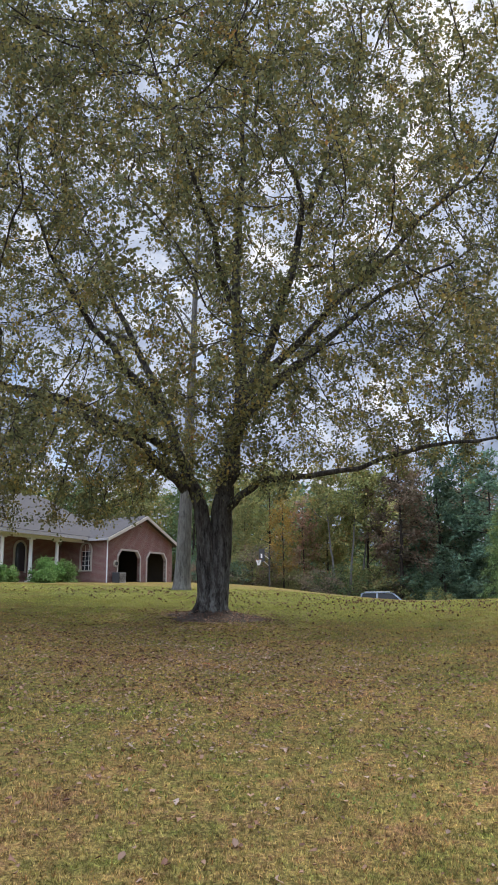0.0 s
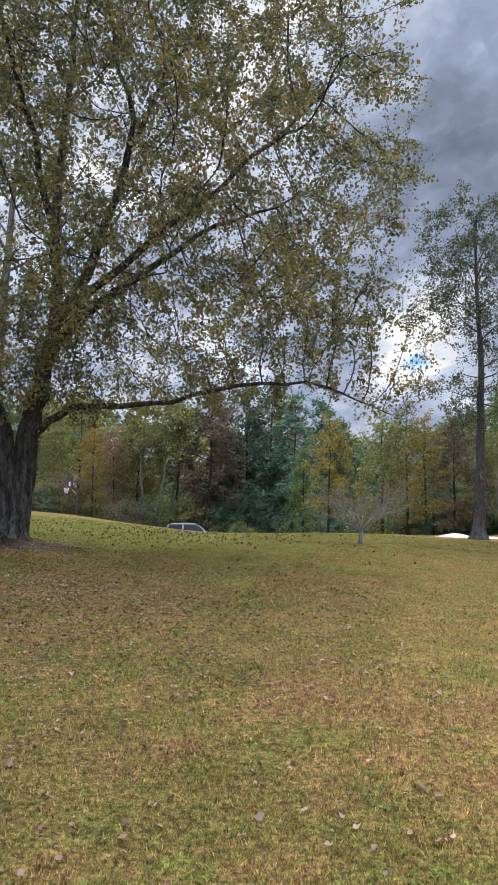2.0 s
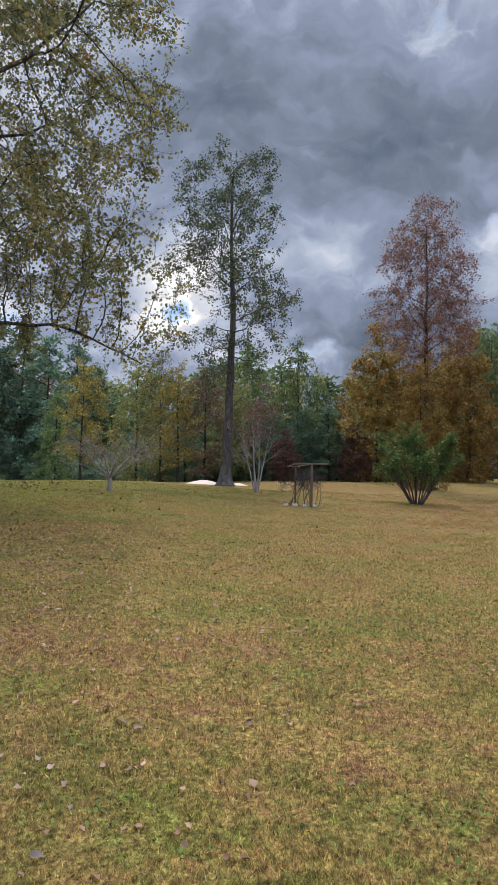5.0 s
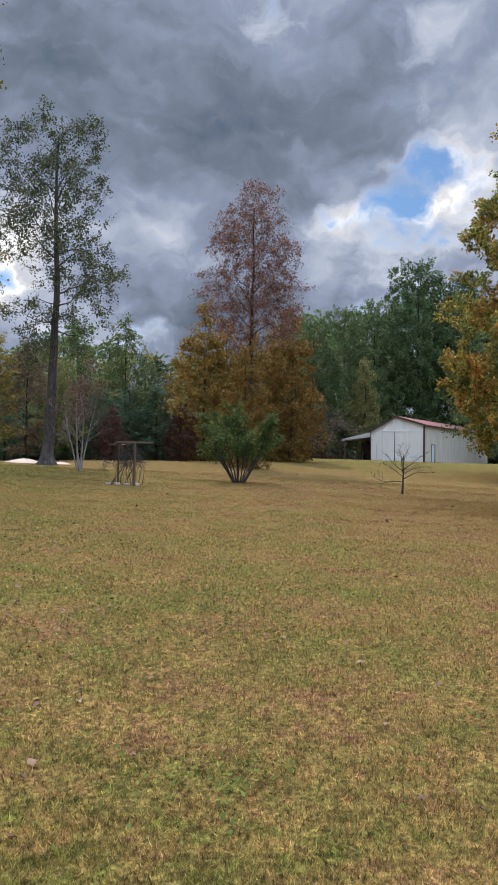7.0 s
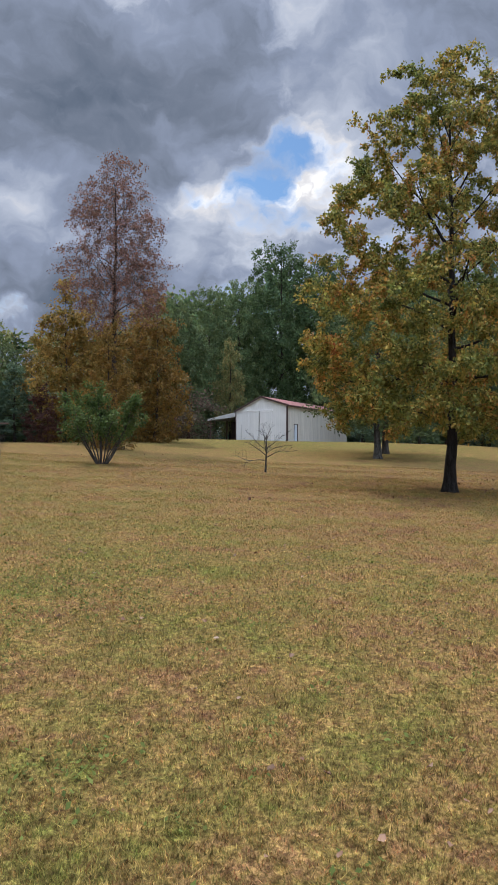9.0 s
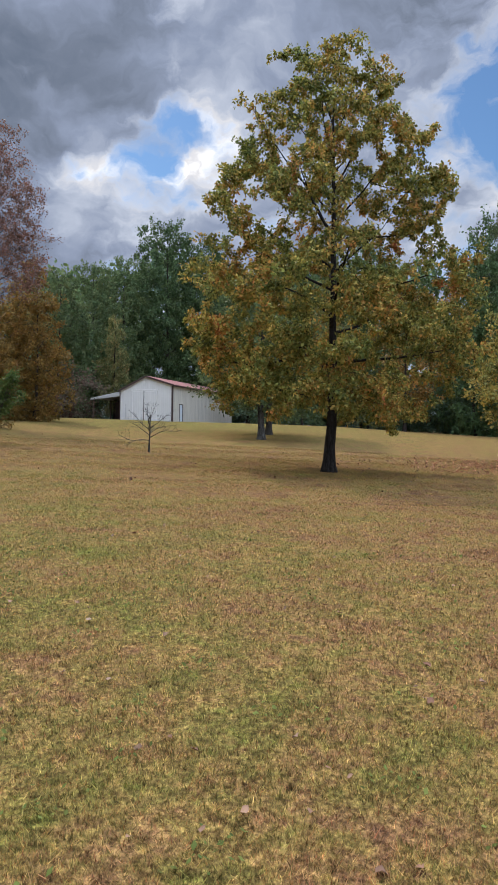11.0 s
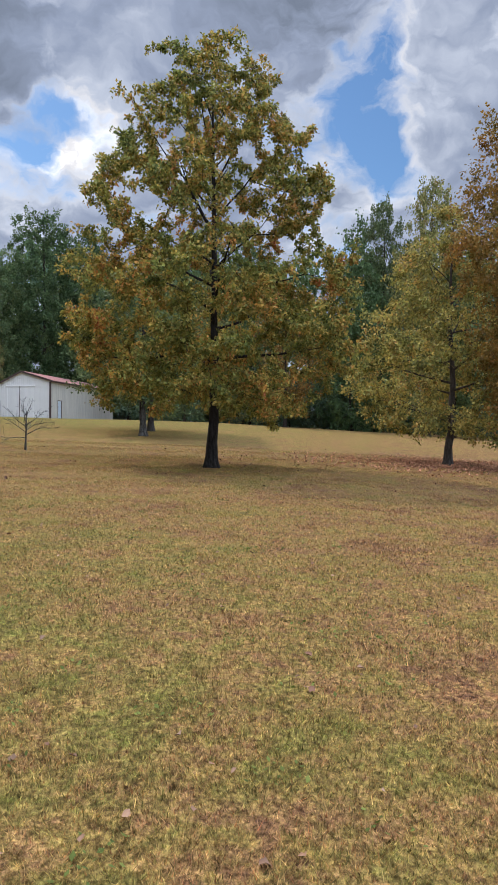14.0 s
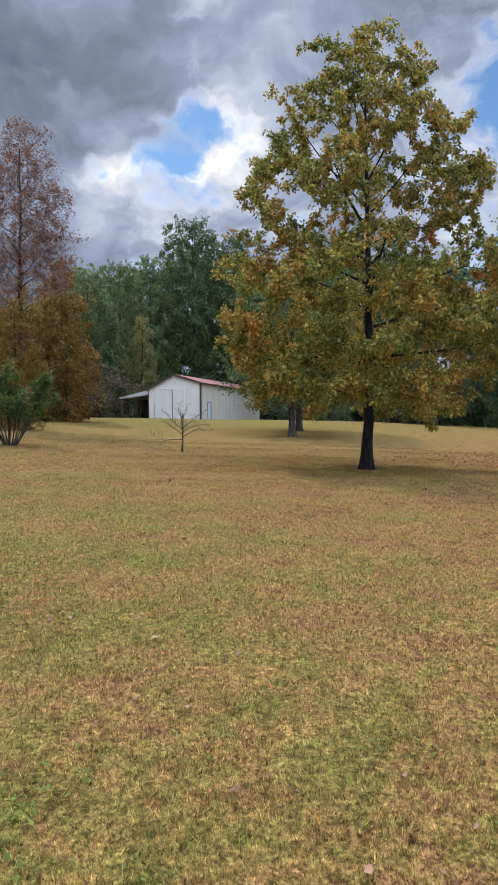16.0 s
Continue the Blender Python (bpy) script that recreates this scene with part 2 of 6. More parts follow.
m_ground, nt = material("lawn_soil")
c, g2, g3 = turf(nt)
c = mix(nt, 0.9, c, ramp(nt, noise_tex(nt, pos_vec(nt), 45.0, 8, 0.85), [(0.40, (0.22, 0.20, 0.17)), (0.50, (0.52, 0.50, 0.45)), (0.60, (0.88, 0.86, 0.78))]), "MULTIPLY")
c = mix(nt, 0.8, c, ramp(nt, noise_tex(nt, pos_vec(nt), 1.7, 10, 0.82), [(0.36, (0.6, 0.62, 0.56)), (0.5, (1.0, 1.0, 1.0)), (0.64, (1.35, 1.3, 1.22))]), "MULTIPLY")
bmp = node(nt, "Bump", Strength=0.35, Distance=0.03, Height=mth(nt, "ADD", g3, mth(nt, "MULTIPLY", noise_tex(nt, pos_vec(nt), 60.0, 4, 0.7), 0.5)))
finish(nt, node(nt, "BsdfPrincipled", Base_Color=c, Roughness=0.95, Specular_IOR_Level=0.08, Normal=bmp.outputs[0]).outputs[0])

m_blade, nt = material("grass_blade")
c, _, _ = turf(nt)
isl = node(nt, "NewGeometry").outputs["Random Per Island"]
c = mix(nt, 1.0, c, ramp(nt, isl, [(0.0, (0.30, 0.36, 0.26)), (0.25, (0.76, 0.84, 0.54)), (0.5, (1.1, 1.1, 0.9)), (0.72, (1.3, 1.24, 1.05)), (0.86, (1.75, 1.66, 1.45)), (0.93, (1.1, 0.72, 0.6)), (1.0, (0.7, 0.42, 0.36))]), "MULTIPLY")
soft_n = node(nt, "VectorMath", {"operation": "ADD"}, i0=node(nt, "NewGeometry").outputs["Normal"], i1=(0.0, 0.0, 1.6)).outputs[0]
soft_n = node(nt, "VectorMath", {"operation": "NORMALIZE"}, i0=soft_n).outputs[0]
p = node(nt, "BsdfPrincipled", Base_Color=c, Roughness=0.8, Specular_IOR_Level=0.15, Normal=soft_n)
t = node(nt, "BsdfTranslucent", Color=c)
finish(nt, node(nt, "MixShader", i0=0.2, i1=p.outputs[0], i2=t.outputs[0]).outputs[0])

L_MAPLE = leaf_material("leaf_maple", [(0.0, (0.093, 0.112, 0.053)), (0.4, (0.157, 0.160, 0.070)), (0.68, (0.222, 0.185, 0.066)), (0.87, (0.292, 0.206, 0.060)), (1.0, (0.267, 0.125, 0.055))], 0.45, bias=0.2)
L_OAK = leaf_material("leaf_oak", [(0.0, (0.127, 0.166, 0.046)), (0.38, (0.267, 0.258, 0.063)), (0.60, (0.436, 0.303, 0.075)), (0.82, (0.520, 0.234, 0.069)), (1.0, (0.426, 0.101, 0.058))], 0.38, bias=0.14, clump=0.7, vary=0.95)
L_GOLD = leaf_material("leaf_gold_green", [(0.0, (0.15, 0.18, 0.055)), (0.4, (0.29, 0.28, 0.082)), (0.75, (0.43, 0.33, 0.088)), (1.0, (0.45, 0.22, 0.075))], 0.33, bias=0.27, vary=0.9)
L_TALL = leaf_material("leaf_dull_green", [(0.0, (0.050, 0.072, 0.040)), (0.5, (0.085, 0.108, 0.052)), (1.0, (0.145, 0.138, 0.062))], 0.35)
L_GREEN = leaf_material("leaf_green", [(0.0, (0.078, 0.136, 0.066)), (0.5, (0.136, 0.197, 0.082)), (1.0, (0.190, 0.216, 0.081))], 0.40)
L_PALE = leaf_material("leaf_pale_green", [(0.0, (0.097, 0.161, 0.058)), (0.5, (0.161, 0.226, 0.084)), (1.0, (0.235, 0.248, 0.088))], 0.35)
L_DARK = leaf_material("leaf_evergreen", [(0.0, (0.084, 0.144, 0.103)), (0.5, (0.134, 0.216, 0.136)), (1.0, (0.188, 0.252, 0.125))], 0.42)
L_YELLOW = leaf_material("leaf_yellow", [(0.0, (0.17, 0.155, 0.045)), (0.5, (0.27, 0.21, 0.05)), (1.0, (0.31, 0.20, 0.065))], 0.35)
L_ORANGE = leaf_material("leaf_orange", [(0.0, (0.145, 0.125, 0.036)), (0.4, (0.255, 0.165, 0.042)), (0.75, (0.33, 0.185, 0.046)), (1.0, (0.27, 0.12, 0.04))], 0.42, 0.15, bias=0.2)
L_RUSSET = leaf_material("leaf_russet", [(0.0, (0.169, 0.124, 0.091)), (0.5, (0.260, 0.150, 0.107)), (1.0, (0.338, 0.150, 0.098))], 0.50)
L_MIXED = leaf_material("leaf_olive", [(0.0, (0.150, 0.188, 0.073)), (0.5, (0.238, 0.248, 0.089)), (0.8, (0.338, 0.279, 0.102)), (1.0, (0.320, 0.177, 0.079))], 0.40)
L_RED = leaf_material("leaf_red", [(0.0, (0.084, 0.056, 0.045)), (0.5, (0.133, 0.059, 0.050)), (1.0, (0.154, 0.077, 0.056))], 0.35)
L_SHRUB = leaf_material("leaf_shrub", [(0.0, (0.047, 0.085, 0.025)), (0.5, (0.085, 0.129, 0.036)), (1.0, (0.153, 0.183, 0.051))], 0.42)
L_DEEP = leaf_material("leaf_deep_green", [(0.0, (0.054, 0.093, 0.041)), (0.5, (0.084, 0.138, 0.056)), (1.0, (0.140, 0.189, 0.070))], 0.35)
L_BROWN = leaf_material("leaf_brown", [(0.0, (0.130, 0.130, 0.080)), (0.5, (0.205, 0.161, 0.107)), (1.0, (0.278, 0.172, 0.119))], 0.50)
B_GREY = bark_material("bark_grey", (0.012, 0.010, 0.009), (0.092, 0.082, 0.073), 0.5)
B_DARK = bark_material("bark_dark", (0.035, 0.030, 0.028), (0.10, 0.085, 0.075), 0.25)
B_OAK = bark_material("bark_oak", (0.010, 0.008, 0.007), (0.032, 0.027, 0.024), 0.10)
B_PALE = bark_material("bark_pale", (0.20, 0.178, 0.16), (0.40, 0.365, 0.33))
B_ASH = bark_material("bark_ash", (0.07, 0.065, 0.06), (0.19, 0.175, 0.155), 0.4)
B_BROWN = bark_material("bark_brown", (0.025, 0.02, 0.017), (0.075, 0.06, 0.05))

# ---- mesh helpers ----


def np_mesh(name, verts, faces, smooth=False):
    me = bpy.data.meshes.new(name)
    verts, faces = np.asarray(verts, np.float32), np.asarray(faces, np.int32)
    n, k = faces.shape
    me.vertices.add(len(verts))
    me.vertices.foreach_set("co", verts.ravel())
    me.loops.add(n * k)
    me.loops.foreach_set("vertex_index", faces.ravel())
    me.polygons.add(n)
    me.polygons.foreach_set("loop_start", np.arange(0, n * k, k, dtype=np.int32))
    if smooth:
        me.polygons.foreach_set("use_smooth", np.ones(n, dtype=bool))
    me.update(calc_edges=True)
    me.validate()
    return me


def mesh_part(name, me, mat, parent=None, label="", m=None):
    ob = new(name, me)
    if mat and not me.materials:
        me.materials.append(mat)
    if parent:
        ob.parent = parent
    if m is not None:
        ob.matrix_local = m
    if label:
        ob["label"] = label
    return ob


def part(name, bm, mat, parent=None, label=""):
    me = bpy.data.meshes.new(name)
    bm.to_mesh(me)
    bm.free()
    return mesh_part(name, me, mat, parent, label)


def box(bm, x0, x1, y0, y1, z0, z1, bevel=0.0):
    r = bmesh.ops.create_cube(bm, size=1.0, matrix=Matrix.Translation(((x0 + x1) / 2, (y0 + y1) / 2, (z0 + z1) / 2)) @ Matrix.Diagonal((x1 - x0, y1 - y0, z1 - z0, 1)))
    if bevel:
        es = list({e for v in r["verts"] for e in v.link_edges})
        bmesh.ops.bevel(bm, geom=es, offset=bevel, segments=2, affect="EDGES", profile=0.5)


def boxm(*a, bevel=0.0):
    bm = bmesh.new()
    box(bm, *a, bevel=bevel)
    return bm


def prism(pts, depth, axis="y"):
    """A flat outline (u, z) thickened along y (or x)."""
    bm = bmesh.new()
    d0, d1 = depth
    mk = (lambda u, w, d: (u, d, w)) if axis == "y" else (lambda u, w, d: (d, u, w))
    a = [bm.verts.new(mk(u, w, d0)) for u, w in pts]
    b = [bm.verts.new(mk(u, w, d1)) for u, w in pts]
    n = len(pts)
    bm.faces.new(a)
    bm.faces.new(b[::-1])
    for i in range(n):
        bm.faces.new((a[i], b[i], b[(i + 1) % n], a[(i + 1) % n]))
    bmesh.ops.recalc_face_normals(bm, faces=bm.faces)
    return bm


def rod(bm, p, q, r0, r1=None, sides=8):
    p, q = Vector(p), Vector(q)
    d = q - p
    m = Matrix.Translation((p + q) / 2) @ d.to_track_quat("Z", "Y").to_matrix().to_4x4()
    bmesh.ops.create_cone(bm, cap_ends=True, segments=sides, radius1=r0, radius2=r0 if r1 is None else r1, depth=d.length, matrix=m)


def thing(name, label, category, loc, rz=0.0, group=""):
    e = new(name)
    e.empty_display_size = 0.3
    e.matrix_world = pose(*loc, 0, 0, rz)
    return tagged(e, label, category, group)


# ---- ground ----


def sm(a, b, x):
    t = np.clip((x - a) / (b - a), 0, 1)
    return t * t * (3 - 2 * t)


def ground_z(x, y):
    x, y = np.asarray(x, float), np.asarray(y, float)
    r = np.hypot(x, y)
    az = np.degrees(np.arctan2(x, y))
    w = (az - 45 + 180) % 360 - 180
    tri = np.where(np.abs(w) < 75, w, np.sign(w) * 75 * (180 - np.abs(w)) / 105)
    k = 0.0475 - 0.00107 * tri
    q = np.sqrt(r * r + 36) - 6
    z = k * q / (1 + q / 80)
    cap = 1.56 + 1.5 * (1 - sm(-6, 14, az)) * (az > -120) + 3.0 * sm(46, 60, az)
    h = np.clip(0.5 + 0.5 * (cap - z) / 0.5, 0, 1)
    z = cap * (1 - h) + z * h - 0.5 * h * (1 - h)
    z = z + 1.0 * np.exp(-((x - 78) ** 2 + (y - 44) ** 2) / (2 * 24 ** 2)) + 0.5 * sm(40, 90, r) * sm(60, 75, az) * (1 - sm(110, 130, az))
    z = z - 1.4 * sm(50, 62, r) * sm(2, 7, az) * (1 - sm(24, 34, az))
    z = np.where(r > 140, z * np.exp(-(r - 140) / 300.0), z)
    z = z - 0.22 * sm(8, 22, r) * (1 - sm(42, 60, r)) * (1 - np.exp(-(((az - 22) / 8) ** 2)))
    return z + 0.02 * np.sin(x * 0.9 + 1.3) * np.sin(y * 0.8) * sm(1, 6, r)


def gz(x, y):
    return float(ground_z(x, y))


rs = [0.0] + [0.35 * 1.062 ** i for i in range(154)]
na = 220
th = np.linspace(0, 2 * np.pi, na, endpoint=False)
R, TH = np.meshgrid(np.array(rs[1:]), th, indexing="ij")
gx, gy = R * np.sin(TH), R * np.cos(TH)
gv = np.concatenate([[[0, 0, gz(0, 0)]], np.stack([gx.ravel(), gy.ravel(), ground_z(gx, gy).ravel()], -1)])
nr = len(rs) - 1
a = np.arange(na)
b = (a + 1) % na
gf = []
for i in range(nr - 1):
    gf.append(np.stack([1 + i * na + a, 1 + i * na + b, 1 + (i + 1) * na + b, 1 + (i + 1) * na + a], -1)[:, ::-1])
gme = bpy.data.meshes.new("ground")
gme.from_pydata(gv.tolist(), [], [f for blk in gf for f in blk.tolist()] + [[0, int(1 + i), int(1 + (i + 1) % na)][::-1] for i in a])
gme.polygons.foreach_set("use_smooth", np.ones(len(gme.polygons), dtype=bool))
ground = tagged(mesh_part("ground", gme, m_ground), "rolling mown lawn of patchy green and tan grass", "lawn", kind="structure")

# ---- trees ----


class Plant:
    """Collects tapered stems and leaf places of one plant, about its base."""

    def __init__(self, seed):
        self.rng = np.random.default_rng(seed)
        self.v, self.f, self.n = [], [], 0
        self.twigs = []
        self.bare = False

    def tube(self, pts, rad, sides):
        pts = np.asarray(pts, float)
        d = np.gradient(pts, axis=0)
        d /= np.linalg.norm(d, axis=1)[:, None] + 1e-9
        ref = np.array([0.31, 0.95, 0.05]) if abs(d[:, 2]).mean() > 0.6 else np.array([0.05, 0.1, 0.99])
        s = np.cross(d, ref)
        s /= np.linalg.norm(s, axis=1)[:, None] + 1e-9
        t = np.cross(d, s)
        an = np.arange(sides) * 2 * np.pi / sides
        ring = pts[:, None] + np.asarray(rad)[:, None, None] * (np.cos(an)[None, :, None] * s[:, None] + np.sin(an)[None, :, None] * t[:, None])
        k = len(pts)
        i = np.arange(k - 1)[:, None] * sides
        j = np.arange(sides)[None]
        j2 = (j + 1) % sides
        q = np.stack([i + j, i + j2, i + sides + j2, i + sides + j], -1).reshape(-1, 4) + self.n
        self.v.append(ring.reshape(-1, 3))
        self.f.append(q)
        self.n += k * sides

    def line(self, start, way, length, n, wander, lift):
        rng = self.rng
        p, d = np.array(start, float), np.array(way, float)
        d /= np.linalg.norm(d)
        out = [p.copy()]
        st = length / n
        for _ in range(n):
            d = d + rng.normal(0, wander, 3) + np.array([0, 0, lift / n])
            d /= np.linalg.norm(d)
            p = p + d * st
            out.append(p.copy())
        return np.array(out)

    def fork(self, pts, rad, count, span, ratio, angle, depth, lift=0.15, sides=4, keep=0.2, wander=0.16):
        """Side shoots along a stem; the last order carries the leaves."""
        rng = self.rng
        seg = np.linalg.norm(np.diff(pts, axis=0), axis=1).sum()
        for i in range(count):
            u = span[0] + (span[1] - span[0]) * (i + rng.uniform(0.1, 0.9)) / count
            x = u * (len(pts) - 1)
            k = min(int(x), len(pts) - 2)
            p = pts[k] + (pts[k + 1] - pts[k]) * (x - k)
            d = pts[k + 1] - pts[k]
            d = d / (np.linalg.norm(d) + 1e-9)
            side = np.cross(d, rng.normal(0, 1, 3) + np.array([0, 0, 0.0]))
            side /= np.linalg.norm(side) + 1e-9
            ang = angle * rng.uniform(0.7, 1.25)
            w = d * math.cos(ang) + side * math.sin(ang)
            L = seg * ratio * rng.uniform(0.6, 1.2) * (1.15 - 0.6 * u)
            r0 = min(np.interp(x, np.arange(len(pts)), rad) * 0.6, 0.010 + L * 0.008)
            n = 4 if depth > 0 else 2
            q = self.line(p, w, L, n, wander, lift)
            rr = np.linspace(r0, max(0.003, r0 * 0.3), n + 1)
            if not self.bare:
                self.tube(q, rr, sides if depth > 0 else 3)
            if depth > 0:
                self.fork(q, rr, 5 if depth == 1 else 6, (keep, 1.0), 0.5, angle, depth - 1, lift, 3, keep, wander)
            else:
                self.twigs.append(q)

    def wood(self, name):
        return np_mesh(name, np.concatenate(self.v), np.concatenate(self.f), smooth=True)

    def leaves(self, name, count, size, loose=0.12, slim=0.62, droop=0.35, hold=None):
        rng = self.rng
        T = self.twigs
        ln = np.array([np.linalg.norm(np.diff(t, axis=0), axis=1).sum() for t in T])
        wt_ = ln * rng.lognormal(0, 0.5, len(T))
        if hold is not None:
            wt_ = wt_ * np.array([max(0.0, hold(t[-1])) for t in T])
        pick = rng.choice(len(T), count, p=wt_ / wt_.sum())
        A = np.array([t if len(t) == 3 else t[[0, len(t) // 2, -1]] for t in T])
        u = rng.uniform(0.1, 1.05, count) * (A.shape[1] - 1)
        k = np.minimum(u.astype(int), A.shape[1] - 2)
        p0, p1 = A[pick, k], A[pick, k + 1]
        p = p0 + (p1 - p0) * (u - k)[:, None] + rng.normal(0, loose, (count, 3))
        d = (p1 - p0)
        d /= np.linalg.norm(d, axis=1)[:, None] + 1e-9
        d = d * 0.6 + rng.normal(0, 0.7, (count, 3)) - np.array([0, 0, droop])
        d /= np.linalg.norm(d, axis=1)[:, None] + 1e-9
        nrm = rng.normal(0, 0.75, (count, 3)) + np.array([0, 0, 0.7])
        s = np.cross(d, nrm)
        s /= np.linalg.norm(s, axis=1)[:, None] + 1e-9
        nn = np.cross(s, d)
        L = (size * rng.uniform(0.6, 1.3, count))[:, None]
        W = L * slim * 0.5
        mid = p + d * L * 0.45
        v = np.stack([p, mid + s * W + nn * W * 0.3, p + d * L, mid - s * W + nn * W * 0.3], 1).reshape(-1, 3)
        o = np.arange(count)[:, None] * 4
        f = np.concatenate([o + np.array([[0, 1, 2]]), o + np.array([[0, 2, 3]])], 1).reshape(-1, 3)
        return np_mesh(name, v, f)


def colonize(P, base, brad, pull, step, kill, iters=70, lift=0.0, tip=0.006, expo=2.4, twigs=2, twig=0.35, droop=0.0, thin=0.013, wild=0.2, draw_twigs=True):
    """Branches that grow from the base points towards the pulling points, each taking the nearest."""
    rng = P.rng
    nb = len(base)
    top_ = 70000
    pos, par = np.zeros((top_, 3)), np.full(top_, -1)
    pos[:nb] = base
    n = nb
    A = np.asarray(pull, float)
    best, who = np.full(len(A), 1e9), np.zeros(len(A), int)

    def nearest(q, off):
        for i in range(0, len(q), 400):
            c_ = q[i:i + 400]
            D = ((A ** 2).sum(1)[:, None] + (c_ ** 2).sum(1)[None] - 2 * A @ c_.T)
            j = D.argmin(1)
            d_ = np.sqrt(np.maximum(D[np.arange(len(A)), j], 1e-9))
            b_ = d_ < best
            best[b_], who[b_] = d_[b_], off + i + j[b_]

    nearest(pos[:nb], 0)
    for _ in range(iters):
        if len(A) < 3 or n > top_ - 6000:
            break
        acc = np.zeros((n, 3))
        np.add.at(acc, who, (A - pos[who]) / best[:, None])
        idx = np.unique(who)
        v = acc[idx]
        v /= np.linalg.norm(v, axis=1)[:, None] + 1e-9
        v = v + rng.normal(0, wild, v.shape) + np.array([0, 0, lift])
        v /= np.linalg.norm(v, axis=1)[:, None] + 1e-9
        k = len(idx)
        pos[n:n + k], par[n:n + k] = pos[idx] + v * step, idx
        nearest(pos[n:n + k], n)
        n += k
        ok_ = best > kill
        A, best, who = A[ok_], best[ok_], who[ok_]
    flow = np.zeros(n)
    main, mr_ = np.full(n, -1), np.zeros(n)
    rad = np.zeros(n)
    for i in range(n - 1, nb - 1, -1):
        rad[i] = max(tip, flow[i] ** (1 / expo)) if flow[i] else tip
        flow[par[i]] += rad[i] ** expo
        if rad[i] > mr_[par[i]]:
            mr_[par[i]], main[par[i]] = rad[i], i
    for i in range(nb, n):
        if par[i] >= nb and main[par[i]] == i:
            continue
        ch, j = [pos[par[i]]], i
        rr = [min(rad[i], brad[par[i]] * 0.7 if par[i] < nb else rad[i])]
        cap_ = rr[0]
        while j >= 0:
            ch.append(pos[j])
            rr.append(min(rad[j], cap_))
            j = main[j]
        q = np.array(ch)
        if len(q) > 3:
            q[1:-1] = (q[:-2] + 2 * q[1:-1] + q[2:]) / 4
        rr[-1] = rr[-1] * 0.5
        P.tube(q, np.array(rr), 6 if rr[0] > 0.03 else 4 if rr[0] > 0.012 else 3)
    for i in range(nb, n):
        if rad[i] > thin:
            continue
        d = pos[i] - pos[par[i]]
        d /= np.linalg.norm(d) + 1e-9
        for _ in range(twigs):
            w = d * 0.7 + rng.normal(0, 0.6, 3) - np.array([0, 0, droop])
            q = P.line(pos[i] - d * step * rng.uniform(0, 0.9), w, twig * rng.uniform(0.5, 1.3), 2, 0.2, -droop * 0.5)
            if draw_twigs:
                P.tube(q, [tip * 0.7, tip * 0.5, tip * 0.3], 3)
            P.twigs.append(q)


def crown_points(rng, env, clusters, rc, per, shell=0.5, squash=0.6, gap=None, axis=lambda z: (0.0, 0.0)):
    """Knots of pulling points inside a turned outline given as (height, radius)."""
    z0, z1 = env[0][0], env[-1][0]
    hz, hr = [a for a, _ in env], [b for _, b in env]
    zz = np.linspace(z0, z1, 200)
    w = np.interp(zz, hz, hr) ** 1.25
    out = []
    while len(out) < clusters:
        z = rng.choice(zz, p=w / w.sum()) + rng.uniform(-0.1, 0.1)
        a_ = rng.uniform(0, 2 * np.pi)
        R_ = np.interp(z, hz, hr)
        r = max(0.0, R_ - rc * 0.5) * rng.uniform(0, 1) ** (1 / (2 + 3 * shell))
        ox, oy = axis(z)
        c_ = np.array([ox + r * math.cos(a_), oy + r * math.sin(a_), z])
        if gap is not None and rng.uniform() > gap(c_):
            continue
        out.append(c_)
    C = np.array(out)
    k = rc * rng.uniform(0.6, 1.3, clusters)
    pts = C[:, None] + rng.normal(0, 0.5, (clusters, per, 3)) * k[:, None, None] * np.array([1, 1, squash])
    return pts.reshape(-1, 3)


